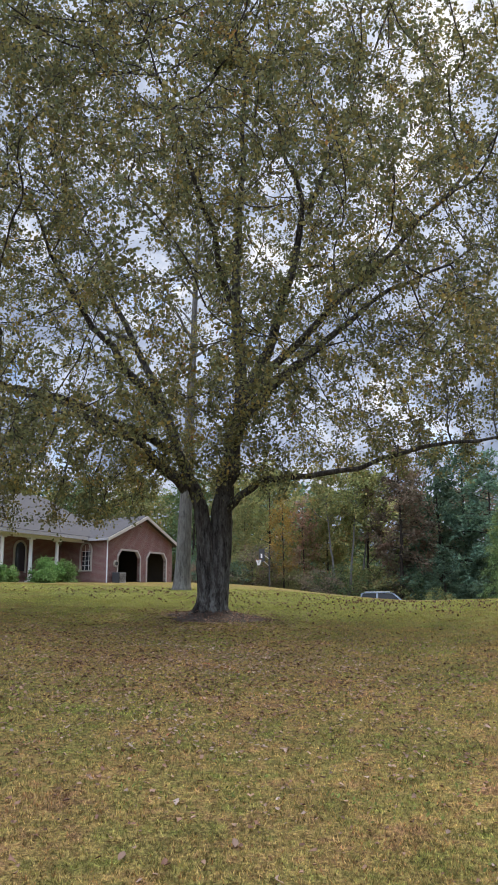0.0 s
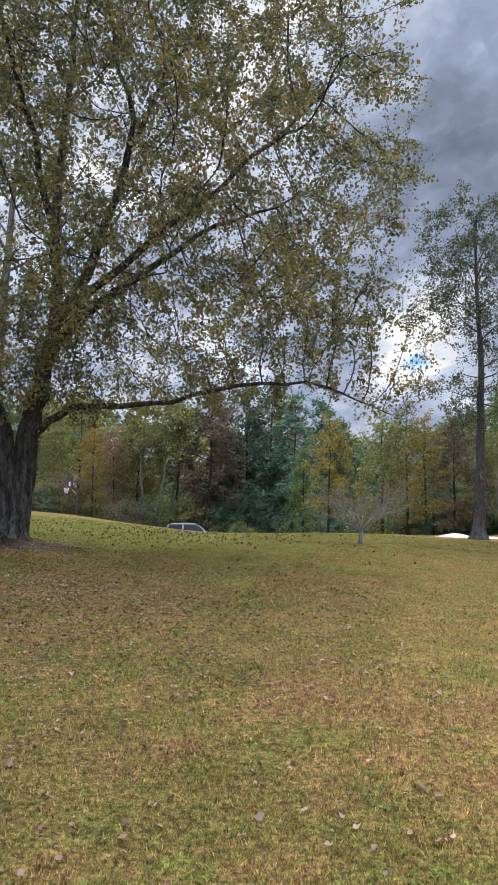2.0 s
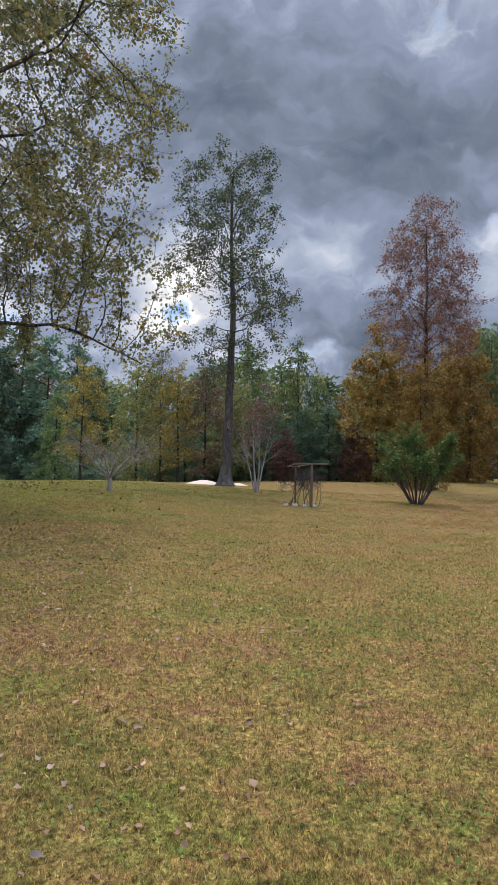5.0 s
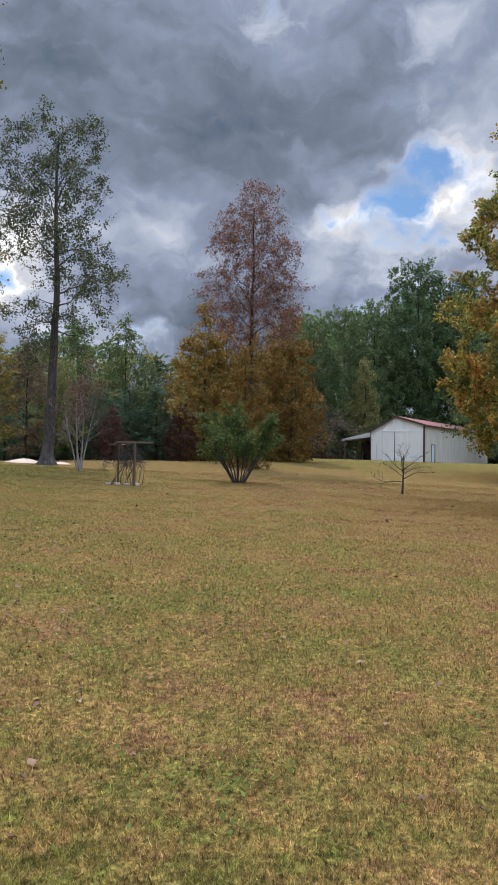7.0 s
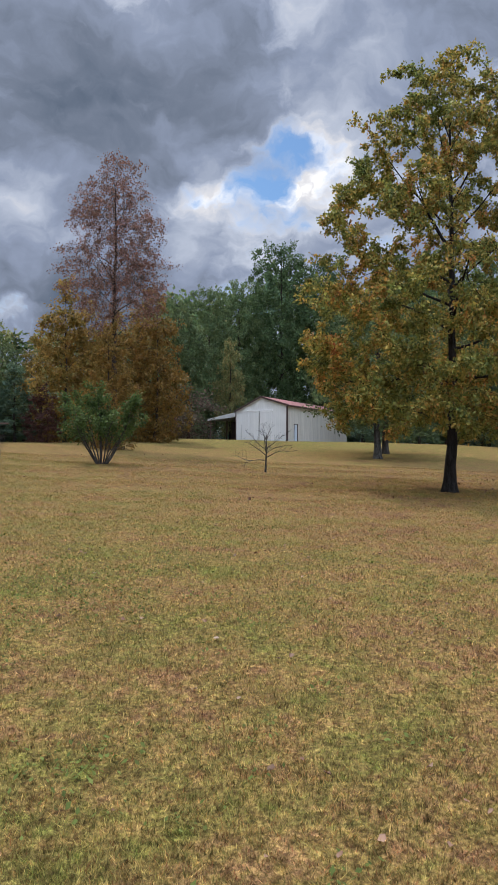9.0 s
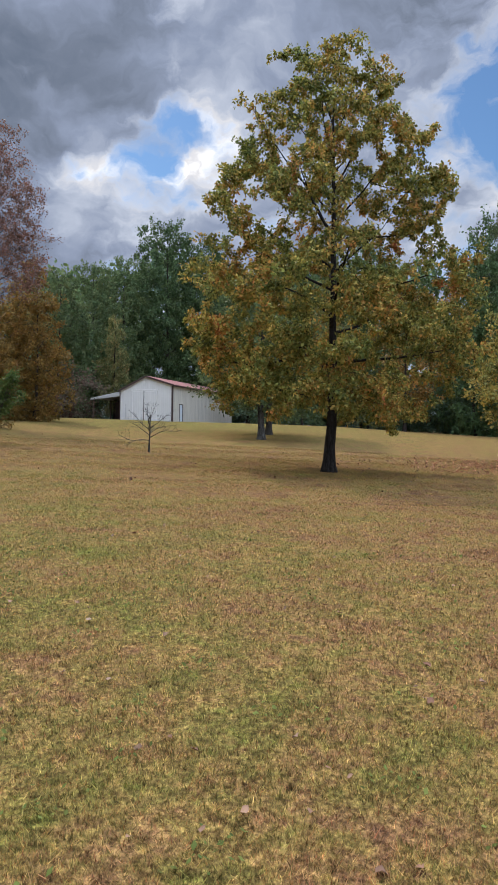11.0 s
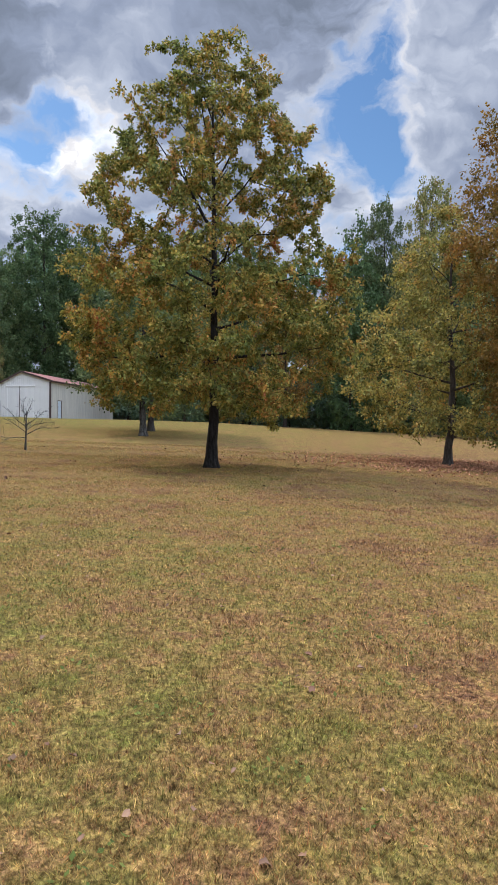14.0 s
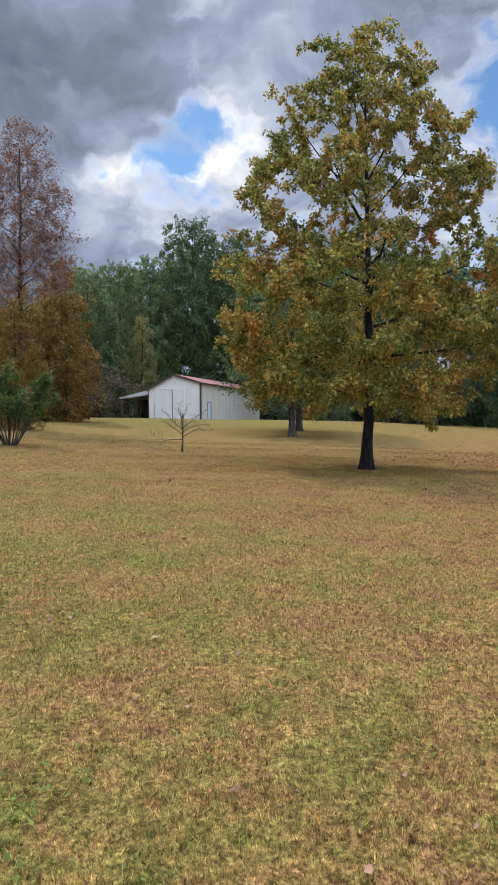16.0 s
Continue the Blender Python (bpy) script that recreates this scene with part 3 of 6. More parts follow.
def grown(seed, H, r0, bole, env, clusters, rc, per=8, step=0.3, limbs=14, rise=(5, 60), reach=0.55, shell=0.5, squash=0.6, gap=None, flare=1.5, lean=(0, 0), tip=0.1, wander=0.05, lift=0.0, twigs=2, twig=0.35, droop=0.0, twig_r=0.006, axis=None, sway=0.1, draw_twigs=True, thin=0.013, sides=12, thick=0.014):
    """A tree: trunk, a few main limbs, and finer branches grown into knots of foliage."""
    P = Plant(seed)
    rng = P.rng
    pts, rad = trunk_line(P, H * 0.93, r0, flare, wander, lean=lean, tip=tip, sides=sides)
    hz, hr = [a for a, _ in env], [b for _, b in env]
    base, brad = [], []
    for z in np.arange(bole, H * 0.93, step * 1.5):
        p, tr = at_height(pts, rad, z)
        base.append(p), brad.append(tr)
    for i in range(limbs):
        u = (i + rng.uniform(0, 1)) / limbs
        h = bole + (H * 0.85 - bole) * u
        p, tr = at_height(pts, rad, h)
        e = radians(rise[0] + (rise[1] - rise[0]) * u + rng.uniform(-8, 8))
        L = np.interp(h, hz, hr) * reach * rng.uniform(0.7, 1.2)
        az = i * 2.399 + rng.uniform(-0.5, 0.5)
        q = P.line(p, (math.sin(az) * math.cos(e), math.cos(az) * math.cos(e), math.sin(e)), L, 6, sway, 0.15)
        rr = np.linspace(min(tr * 0.5, 0.02 + thick * L), 0.016, 7)
        P.tube(q, rr, 6)
        base.extend(q[1:]), brad.extend(rr[1:])
    pull = crown_points(rng, env, clusters, rc, per, shell, squash, gap, axis or (lambda z: (lean[0] * z / H, lean[1] * z / H)))
    colonize(P, np.array(base), np.array(brad), pull, step, step * 1.25, lift=lift, tip=twig_r, twigs=twigs, twig=twig, droop=droop, draw_twigs=draw_twigs, thin=max(thin, twig_r * 2.1))
    return P


def trunk_line(P, H, r0, flare=1.5, wander=0.03, n=14, lean=(0, 0), tip=0.12, sides=12):
    """A trunk with a flared foot; gives its points and radii."""
    rng = P.rng
    h = np.concatenate([[-0.35, 0.0, 0.15, 0.4, 0.9], np.linspace(1.6, H, n)])
    off = np.cumsum(rng.normal(0, wander, (len(h), 2)), axis=0)
    off[:5] = off[:5] * 0.2
    pts = np.stack([off[:, 0] + lean[0] * np.maximum(h, 0) / H, off[:, 1] + lean[1] * np.maximum(h, 0) / H, h], -1)
    rad = r0 * (1 - (1 - tip) * np.clip(h / H, 0, 1) ** 0.85) * (1 + (flare - 1) * np.exp(-np.maximum(h, 0) / 0.32))
    P.tube(pts, rad, sides)
    return pts, rad


def at_height(pts, rad, h):
    p = np.array([np.interp(h, pts[:, 2], pts[:, i]) for i in range(3)])
    return p, float(np.interp(h, pts[:, 2], rad))


def broadleaf(seed, H_, r0, bole, profile, limbs=26, rise=(15, 62), depth=1, subs=7, lift=0.35, flare=1.5, wander=0.05, lean=(0, 0), ang=0.85, tip=0.1, bare=False):
    """profile: crown radius at fractions of the height between bole and top."""
    P = Plant(seed)
    P.bare = bare
    rng = P.rng
    H = H_ * 0.97
    pts, rad = trunk_line(P, H * 0.97, r0, flare, wander, lean=lean, tip=tip, sides=7 if bare else 12, n=8 if bare else 14)
    hs_, rs_ = [f for f, _ in profile], [r for _, r in profile]
    for i in range(limbs):
        u = (i + rng.uniform(0, 1)) / limbs
        h = bole + (H * 0.95 - bole) * u ** 1.05
        p, tr = at_height(pts, rad, h)
        L = np.interp(u, hs_, rs_) * rng.uniform(0.78, 1.12)
        az = i * 2.399 + rng.uniform(-0.5, 0.5)
        e = radians(rise[0] + (rise[1] - rise[0]) * u + rng.uniform(-8, 8))
        L = min(L / max(0.5, math.cos(e)), (H_ * 1.01 - h) / max(0.25, math.sin(e) * 1.05))
        d = (math.sin(az) * math.cos(e), math.cos(az) * math.cos(e), math.sin(e))
        q = P.line(p, d, L, 5 if bare else 7, 0.09, lift)
        rr = np.linspace(min(tr * 0.55, 0.03 + 0.022 * L), 0.012, len(q))
        P.tube(q, rr, 3 if bare else 6)
        P.fork(q, rr, subs, (0.22, 1.0), 0.42, ang, depth, 0.2)
        P.twigs.append(q[-4:])
    return P


def conifer(seed, H, r0, base, spread, limbs=46, droop=-0.25):
    P = Plant(seed)
    P.bare = True
    rng = P.rng
    pts, rad = trunk_line(P, H * 0.98, r0, 1.3, 0.03, tip=0.06)
    for i in range(limbs):
        u = (i + rng.uniform(0, 1)) / limbs
        h = base + (H - base) * u
        p, _ = at_height(pts, rad, min(h, H * 0.97))
        L = (spread * (1 - u) ** 0.75 + 0.5) * rng.uniform(0.6, 1.15)
        az = i * 2.399 + rng.uniform(-0.6, 0.6)
        e = radians(-5 + 40 * u + rng.uniform(-8, 8))
        q = P.line(p, (math.sin(az) * math.cos(e), math.cos(az) * math.cos(e), math.sin(e)), L, 5, 0.07, droop)
        rr = np.linspace(0.02 + 0.012 * L, 0.008, 6)
        P.tube(q, rr, 4)
        P.fork(q, rr, 6, (0.25, 1.0), 0.4, 0.9, 0, -0.1, 3)
    return P


def plant_tree(P, name, label, loc, leafmat, bark, count, size, rz=0.0, category="tree", group="", crown="crown", **kw):
    e = thing(name, label, category, (loc[0], loc[1], gz(loc[0], loc[1]) if len(loc) < 3 else loc[2]), rz, group)
    mesh_part("trunk", P.wood("trunk"), bark, e)
    if count:
        mesh_part(crown, P.leaves(crown, count, size, **kw), leafmat, e)
    return e


def polar(az, r):
    return r * math.sin(radians(az)), r * math.cos(radians(az))

# ---- the big maple by the path of the eye ----
def limb(P, pts, r0, r1, sides=7):
    pts = np.asarray(pts, float)
    t = np.linspace(0, len(pts) - 1, (len(pts) - 1) * 3 + 1)
    q = np.stack([np.interp(t, np.arange(len(pts)), pts[:, i]) for i in range(3)], -1)
    for _ in range(2):
        q[1:-1] = (q[:-2] + 2 * q[1:-1] + q[2:]) / 4
    q[1:-1] += P.rng.normal(0, 0.06, (len(q) - 2, 3)) * np.clip((q[1:-1, 2:] - 2) / 3, 0.12, 1)
    rr = np.linspace(r0, r1, len(q))
    P.tube(q, rr, sides)
    keep = q[:, 2] > 3.7
    P.base.extend(q[keep]), P.brad.extend(rr[keep])
    return q, rr


def big_maple():
    P = Plant(11)
    P.base, P.brad = [], []
    rng = P.rng
    # trunk: two stems grown together at the foot
    h = np.array([-0.4, 0.0, 0.12, 0.3, 0.6, 1.0, 1.5, 2.0])
    foot = 1 + 0.65 * np.exp(-np.maximum(h, 0) / 0.24)
    P.tube(np.stack([0.03 + 0.05 * h, 0 * h, h], -1), np.interp(h, [0, 1.0, 1.5, 2.0], [0.34, 0.32, 0.24, 0.12]) * foot, 16)
    for k in range(8):
        a_ = k * 0.79 + 0.3
        o_ = 1.0 + 0.25 * math.sin(k * 2.1)
        P.tube([(0.85 * o_ * math.cos(a_), 0.85 * o_ * math.sin(a_), -0.12), (0.52 * math.cos(a_), 0.52 * math.sin(a_), 0.05), (0.31 * math.cos(a_), 0.31 * math.sin(a_), 0.4), (0.24 * math.cos(a_), 0.24 * math.sin(a_), 1.0)], [0.05, 0.12, 0.13, 0.1], 8)
    limb(P, [(-0.02, -0.06, 0.2), (-0.1, -0.13, 1.1), (-0.14, -0.2, 1.9), (-0.17, -0.22, 2.6), (-0.34, -0.18, 3.3), (-0.78, -0.05, 4.3), (-1.3, 0.25, 5.6), (-2.0, 0.6, 7.6), (-3.2, 1.0, 9.8), (-4.2, 1.3, 12.4)], 0.33, 0.05, 10)
    limb(P, [(0.06, 0.02, 0.2), (0.12, 0, 1.1), (0.25, 0, 2.0), (0.31, 0, 2.7), (0.36, 0.05, 3.4), (0.57, 0.1, 4.6), (0.87, 0.15, 6.0), (0.85, 0.2, 7.6), (0.75, 0.1, 10.5), (1.0, 0.2, 14), (1.1, 0.1, 18.5)], 0.44, 0.05, 12)
    limb(P, [(0.9, 0.1, 6.3), (1.7, -0.4, 7.6), (2.2, -0.9, 9.4), (2.9, -1.2, 11.6), (2.4, -1.6, 13.2), (1.9, -2.0, 14.8)], 0.19, 0.03)
    limb(P, [(2.9, -1.2, 11.6), (3.6, -1.6, 13.5), (4.6, -2.0, 15.6)], 0.08, 0.02)
    limb(P, [(0.45, -0.1, 3.0), (0.85, -0.4, 3.35), (1.6, -0.8, 3.85), (2.7, -1.0, 3.85), (4.0, -1.2, 3.95), (5.9, -1.5, 4.7), (7.9, -1.9, 4.75), (9.4, -2.3, 4.2), (10.2, -2.5, 3.8)], 0.125, 0.012)
    limb(P, [(-0.7, -0.2, 3.6), (-1.5, -0.5, 4.5), (-2.9, -0.9, 5.3), (-4.3, -1.0, 6.1), (-6.0, -1.2, 6.6), (-8.0, -1.4, 7.1)], 0.18, 0.02)
    limb(P, [(-1.2, 0.0, 4.8), (-2.4, -1.4, 5.3), (-3.8, -3.2, 5.6), (-5.4, -4.8, 5.6)], 0.13, 0.02)
    limb(P, [(-1.6, 0.4, 6.2), (-2.9, -0.6, 7.8), (-4.2, -1.6, 9.4), (-5.2, -2.4, 11.8)], 0.15, 0.02)
    limb(P, [(0.95, 0.2, 5.9), (2.0, 0.6, 7.0), (3.6, 1.0, 8.6), (5.0, 1.0, 9.8), (7.0, 0.8, 10.8), (8.8, 0.4, 11.6)], 0.17, 0.02)
    limb(P, [(0.9, -0.2, 6.2), (2.4, -1.6, 7.4), (4.4, -3.0, 9.0), (6.2, -4.0, 10.6), (7.8, -4.4, 12.4)], 0.14, 0.02)
    limb(P, [(0.7, -0.2, 5.0), (1.3, -1.6, 5.9), (2.4, -3.2, 6.4), (3.4, -4.8, 6.4)], 0.10, 0.015)
    limb(P, [(0.8, 0.2, 9.0), (0.2, -1.6, 10.8), (-0.6, -3.4, 12.6), (-1.4, -5.0, 14.6)], 0.12, 0.02)
    limb(P, [(0.8, 0.3, 8.2), (1.0, 2.4, 9.6), (0.8, 4.6, 11.0), (1.2, 6.4, 12.6)], 0.12, 0.02)
    limb(P, [(-2.6, 0.9, 8.6), (-3.6, 2.8, 9.6), (-4.6, 4.6, 10.4)], 0.11, 0.02)
    # crown: wide, lopsided, reaching low on the side of the house
    env = [(3.2, 6.0), (4.2, 8.8), (6.5, 10.6), (9.5, 11.4), (12.5, 11.8), (15.5, 11.2), (18.0, 9.2), (20.5, 5.6), (22.5, 2.0)]

    def full(c_):
        x, y, z = c_
        if x > 0.6 and z < 4.6 + 0.12 * max(0.0, x - 3):
            return 0.0 if z < 4.1 or x < 6.5 else 0.25
        if abs(x) < 1.6 and z < 4.4:
            return 0.0
        thin_ = 0.5 + 0.5 * math.sin(0.9 * x + 1.0) * math.sin(0.95 * z + 0.6 * y)
        return (0.2 + 0.8 * thin_) * (0.35 if y > 4.5 else 1.0)

    pull = crown_points(rng, env, 900, 0.85, 12, 0.45, 0.6, full)
    # drooping skirts: towards the house, over the fork, and out along the long low limb
    for n_, lo, hi in ((120, (-9.5, -7.5, 3.2), (-2.0, 3.0, 5.4)), (90, (-9.0, -8.0, 14.5), (9.5, 3.0, 20.5)), (220, (-6.0, -6.5, 11.0), (4.5, 2.0, 20.5)), (80, (-1.9, -3.8, 3.9), (1.9, -0.9, 6.2)), (26, (3.0, -4.5, 5.4), (9.8, 1.5, 8.0)), (10, (8.2, -3.6, 4.0), (10.6, -1.6, 5.2))):
        c_ = rng.uniform(lo, hi, (n_, 3))
        pull = np.concatenate([pull, (c_[:, None] + rng.normal(0, 0.42, (n_, 8, 3))).reshape(-1, 3)])
    colonize(P, np.array(P.base), np.array(P.brad), pull, 0.34, 0.42, lift=-0.02, tip=0.0075, twigs=2, twig=0.5, droop=0.16, thin=0.017, wild=0.24)
    return P


MAPLE = (-1.12, 21.0)
plant_tree(big_maple(), "maple_tree", "spreading maple with rough grey double trunk and thinning olive-yellow leaves", MAPLE, L_MAPLE, B_GREY, 310000, 0.094, loose=0.08, slim=0.8)
# mound of mulch about its foot
gr_ = np.linspace(0, 1, 14)
an_ = np.linspace(0, 2 * np.pi, 40, endpoint=False)
mr = np.random.default_rng(8)
RR, AA = np.meshgrid(gr_, an_, indexing="ij")
lob = 1.6 + 0.28 * np.sin(3 * AA + 1) + 0.13 * np.sin(5 * AA)
mx_, my_ = MAPLE[0] + 0.1 + RR * lob * np.cos(AA), MAPLE[1] - 0.1 + RR * lob * np.sin(AA)
mz_ = ground_z(mx_, my_) + 0.30 * (1 - RR) ** 1.25 - 0.02 + mr.normal(0, 0.014, RR.shape)
mi_, mj_ = np.meshgrid(np.arange(13), np.arange(40), indexing="ij")
mf_ = np.stack([mi_ * 40 + mj_, (mi_ + 1) * 40 + mj_, (mi_ + 1) * 40 + (mj_ + 1) % 40, mi_ * 40 + (mj_ + 1) % 40], -1).reshape(-1, 4)
M_MULCH = plain_material("mulch", (0.046, 0.030, 0.020), 0.95, vary=0.6, scale=4.0, bump=1.0)
tagged(mesh_part("mulch_mound", np_mesh("mulch_mound", np.stack([mx_, my_, mz_], -1).reshape(-1, 3), mf_, True), M_MULCH), "low brown mulch mound round the maple's foot", "mulch")

# tall straight trunk behind the maple
P = broadleaf(5, 24, 0.42, 9.5, [(0, 2.4), (0.4, 3.0), (0.8, 2.4), (1, 1.0)], limbs=14, lean=(0.9, 0.4), wander=0.02, flare=1.25)
plant_tree(P, "shade_tree", "tall straight pale-grey trunk behind the big maple", (-3.45, 37.3), L_MAPLE, B_ASH, 3500, 0.17)

# tall thin-crowned tree by the covered heaps
def airy(c_):
    if c_[0] < -0.6 and 9.5 < c_[2] < 12:
        return 0.35
    return 0.5 if c_[2] < 9.5 else 1.0


P = grown(27, 20.6, 0.36, 7.0, [(6.0, 2.2), (9.0, 3.6), (12, 4.9), (14, 4.9), (16, 4.2), (18.5, 4.1), (19.8, 3.1), (20.8, 1.2)], 170, 0.9, 8, 0.34, limbs=22, rise=(-8, 58), shell=0.3, gap=airy, flare=1.9, lean=(0.3, 0), tip=0.14, sway=0.16, twig=0.45)
plant_tree(P, "tall_tree", "tall slender tree with long bare bole and thin airy green crown", polar(32.2, 44.5), L_TALL, B_DARK, 23000, 0.15, loose=0.12)

# russet tree
P = grown(33, 20.0, 0.26, 6.0, [(8.5, 2.4), (10.0, 4.0), (11.5, 4.3), (13, 3.9), (15.5, 3.5), (17.5, 3.0), (19.2, 2.0), (20.2, 0.7)], 240, 0.8, 8, 0.32, limbs=30, rise=(12, 68), shell=0.3, wander=0.05, lift=0.06, twig=0.45)
plant_tree(P, "russet_tree", "tall tree with sparse red-brown autumn leaves", polar(47.6, 52), L_RUSSET, B_BROWN, 27000, 0.135, loose=0.12)

# the oak on the open lawn
def oak_gap(c_):
    x, y, z = c_
    s_ = 0.93 * -y + 0.28 * x  # across the view from the lawn
    if s_ > 1.6 and 6.8 < z < 8.6:
        return 0.25
    if s_ < -2.6 and 7.2 < z < 8.2:
        return 0.4
    if z < 2.6 and math.hypot(x, y) < 1.6:
        return 0.1
    return 1.0


P = grown(49, 14.3, 0.195, 2.3, [(1.9, 3.4), (2.4, 4.6), (3.6, 5.1), (5.2, 5.3), (6.4, 5.0), (7.4, 4.6), (8.8, 4.3), (10, 3.8), (11.2, 3.5), (12.2, 3.0), (13.0, 2.3), (13.8, 1.5), (14.5, 0.6)], 370, 0.56, 10, 0.25, limbs=28, rise=(-4, 66), reach=0.7, shell=0.6, squash=0.7, wander=0.022, gap=oak_gap, flare=1.6, twig=0.22, twigs=2, twig_r=0.005, droop=0.05)
plant_tree(P, "oak_tree", "broad oak on the lawn, green leaves turning yellow, orange and red", (24.5, 7.0), L_OAK, B_OAK, 150000, 0.122, loose=0.06, slim=0.6)

# pair of trees behind the oak
P = grown(45, 11.5, 0.25, 2.2, [(2.0, 3.6), (4, 4.8), (7, 4.6), (9.5, 3.2), (11.6, 0.8)], 150, 1.0, 7, 0.45, limbs=14, draw_twigs=False, twig=0.5)
plant_tree(P, "shade_tree", "green leafy tree standing behind the lawn oak", polar(68.1, 50), L_GREEN, B_GREY, 22000, 0.2)
P = grown(46, 12.5, 0.25, 2.4, [(2.2, 3.4), (4, 4.6), (7, 4.5), (10, 3.0), (12.6, 0.8)], 150, 1.0, 7, 0.45, limbs=14, draw_twigs=False, twig=0.5)
plant_tree(P, "shade_tree", "olive-leaved tree behind the lawn oak", polar(68.6, 56), L_MIXED, B_DARK, 20000, 0.21)

# yellow-green tree with leaf litter below it
P = grown(47, 12.2, 0.2, 1.9, [(1.3, 3.4), (2.4, 4.8), (4.2, 5.0), (6.4, 4.0), (8.8, 2.8), (10.8, 1.6), (12.3, 0.4)], 190, 0.6, 10, 0.28, limbs=24, squash=0.5, rise=(-6, 62), reach=0.65, twig=0.35)
plant_tree(P, "maple_tree", "yellow-green young maple above a carpet of fallen leaves", (36.3, -0.95), L_GOLD, B_DARK, 38000, 0.155, loose=0.1)
P = grown(48, 16.8, 0.26, 1.8, [(1.5, 2.2), (4, 3.0), (7, 3.8), (10, 4.1), (13, 3.7), (15.5, 2.3), (17, 0.7)], 240, 0.85, 8, 0.34, limbs=24, rise=(0, 64), draw_twigs=False, twig=0.4)
plant_tree(P, "maple_tree", "tall orange-brown autumn maple at the lawn's edge", polar(98.6, 33), L_ORANGE, B_DARK, 50000, 0.15)

# ---- shrubs and small trees ----


def stems(seed, count, H, spread, r0, depth=1, subs=5, curve=0.5, ratio=0.4, base=0.12, foot=-0.15):
    P = Plant(seed)
    for i in range(count):
        az = i * 2.399 + P.rng.uniform(-0.3, 0.3)
        o = spread * P.rng.uniform(0.35, 1.0)
        w = np.array([math.sin(az) * o, math.cos(az) * o, H * P.rng.uniform(0.75, 1.0)])
        p0 = np.array([math.sin(az) * base, math.cos(az) * base, foot])
        q = P.line(p0, w, np.linalg.norm(w), 7, 0.07, -curve * 0.2)
        rr = np.linspace(r0, 0.008, 8)
        P.tube(q, rr, 6)
        P.fork(q, rr, subs, (0.3, 1.0), ratio, 0.7, depth, 0.15)
    return P


P = stems(61, 18, 1.6, 2.1, 0.021, 2, 6, ratio=0.42, curve=0.6, base=0.03, foot=0.5)
P.tube([(0, 0, -0.2), (0.0, 0, 0.0), (0.02, 0, 0.35), (0.0, 0, 0.62)], [0.15, 0.11, 0.085, 0.06], 9)
plant_tree(P, "crape_myrtle", "bare grey many-stemmed ornamental with a few yellow leaves", polar(23.6, 27.2), L_YELLOW, B_PALE, 220, 0.1, category="shrub", hold=lambda t: max(0.0, t[2] - 1.4))
P = stems(62, 5, 4.9, 1.3, 0.045, 2, 8, base=0.05, ratio=0.36)
P.tube([(0, 0, -0.2), (0, 0, 0.1), (0.01, 0, 0.4)], [0.11, 0.09, 0.07], 8)
plant_tree(P, "small_tree", "pale many-stemmed small tree with thin reddish leaves", polar(34.8, 36.5), L_RUSSET, B_PALE, 2600, 0.09, hold=lambda t: t[2] - 2.0)
# vase-shaped shrub: a narrow bundle of stems, a tall lobe and a lower, longer one
P = Plant(63)
for u_, h_ in ((-0.6, 3.3), (-0.9, 3.0), (-0.3, 3.0), (-1.3, 2.6), (-1.55, 2.2), (-1.2, 1.8), (-0.6, 2.4), (0.0, 2.5), (0.3, 2.3), (0.7, 2.1), (1.1, 2.3), (1.5, 2.5), (1.85, 2.5), (1.5, 2.0), (1.0, 1.6), (-0.9, 1.5), (0.4, 1.8)):
    d_ = P.rng.uniform(-1.1, 1.1)
    w = np.array([0.68 * u_ + 0.73 * d_, -0.73 * u_ + 0.68 * d_, h_])
    q = P.line(np.array([0.08 * w[0], 0.08 * w[1], -0.15]), w, np.linalg.norm(w), 7, 0.07, 0.12)
    rr = np.linspace(0.04, 0.008, 8)
    P.tube(q, rr, 6)
    P.fork(q, rr, 8, (0.3, 1.0), 0.34, 0.7, 1, 0.15)
plant_tree(P, "shrub", "vase-shaped green shrub on a bundle of dark stems", polar(47.2, 32.5), L_SHRUB, B_DARK, 9000, 0.115, loose=0.08, category="shrub", hold=lambda t: max(0.0, t[2] - 0.85))
# bare sapling
P = Plant(64)
pts, rad = trunk_line(P, 1.2, 0.042, 1.3, 0.035, n=6, lean=(0.1, 0), sides=8, tip=0.5)
SAP = ((0.5, -92, 6, 1.5), (0.62, 88, 14, 1.3), (0.72, -60, 20, 1.2), (0.8, 60, 26, 1.35), (0.95, -105, 32, 1.2), (1.0, 100, 36, 1.2), (1.12, -20, 55, 1.1), (1.15, -130, 50, 1.0), (0.7, 10, 18, 0.9), (0.85, 180, 25, 0.9))
for h_, az_, el_, L_ in SAP:
    p, tr = at_height(pts, rad, h_)
    q = P.line(p, heading(az_ + 60, el_), L_, 7, 0.17, 0.4)
    rr = np.linspace(0.02, 0.004, 8)
    P.tube(q, rr, 6)
    P.fork(q, rr, 8, (0.25, 1.0), 0.38, 0.8, 1, 0.5, wander=0.25)
plant_tree(P, "sapling", "small bare fruit tree with spreading dark branches", polar(59.9, 31.5), None, B_GREY, 0, 0, category="sapling")

# ---- woods ----


def proto(P, H, count, size, **kw):
    return P.wood("trunk"), P.leaves("crown", count, size, **kw), H


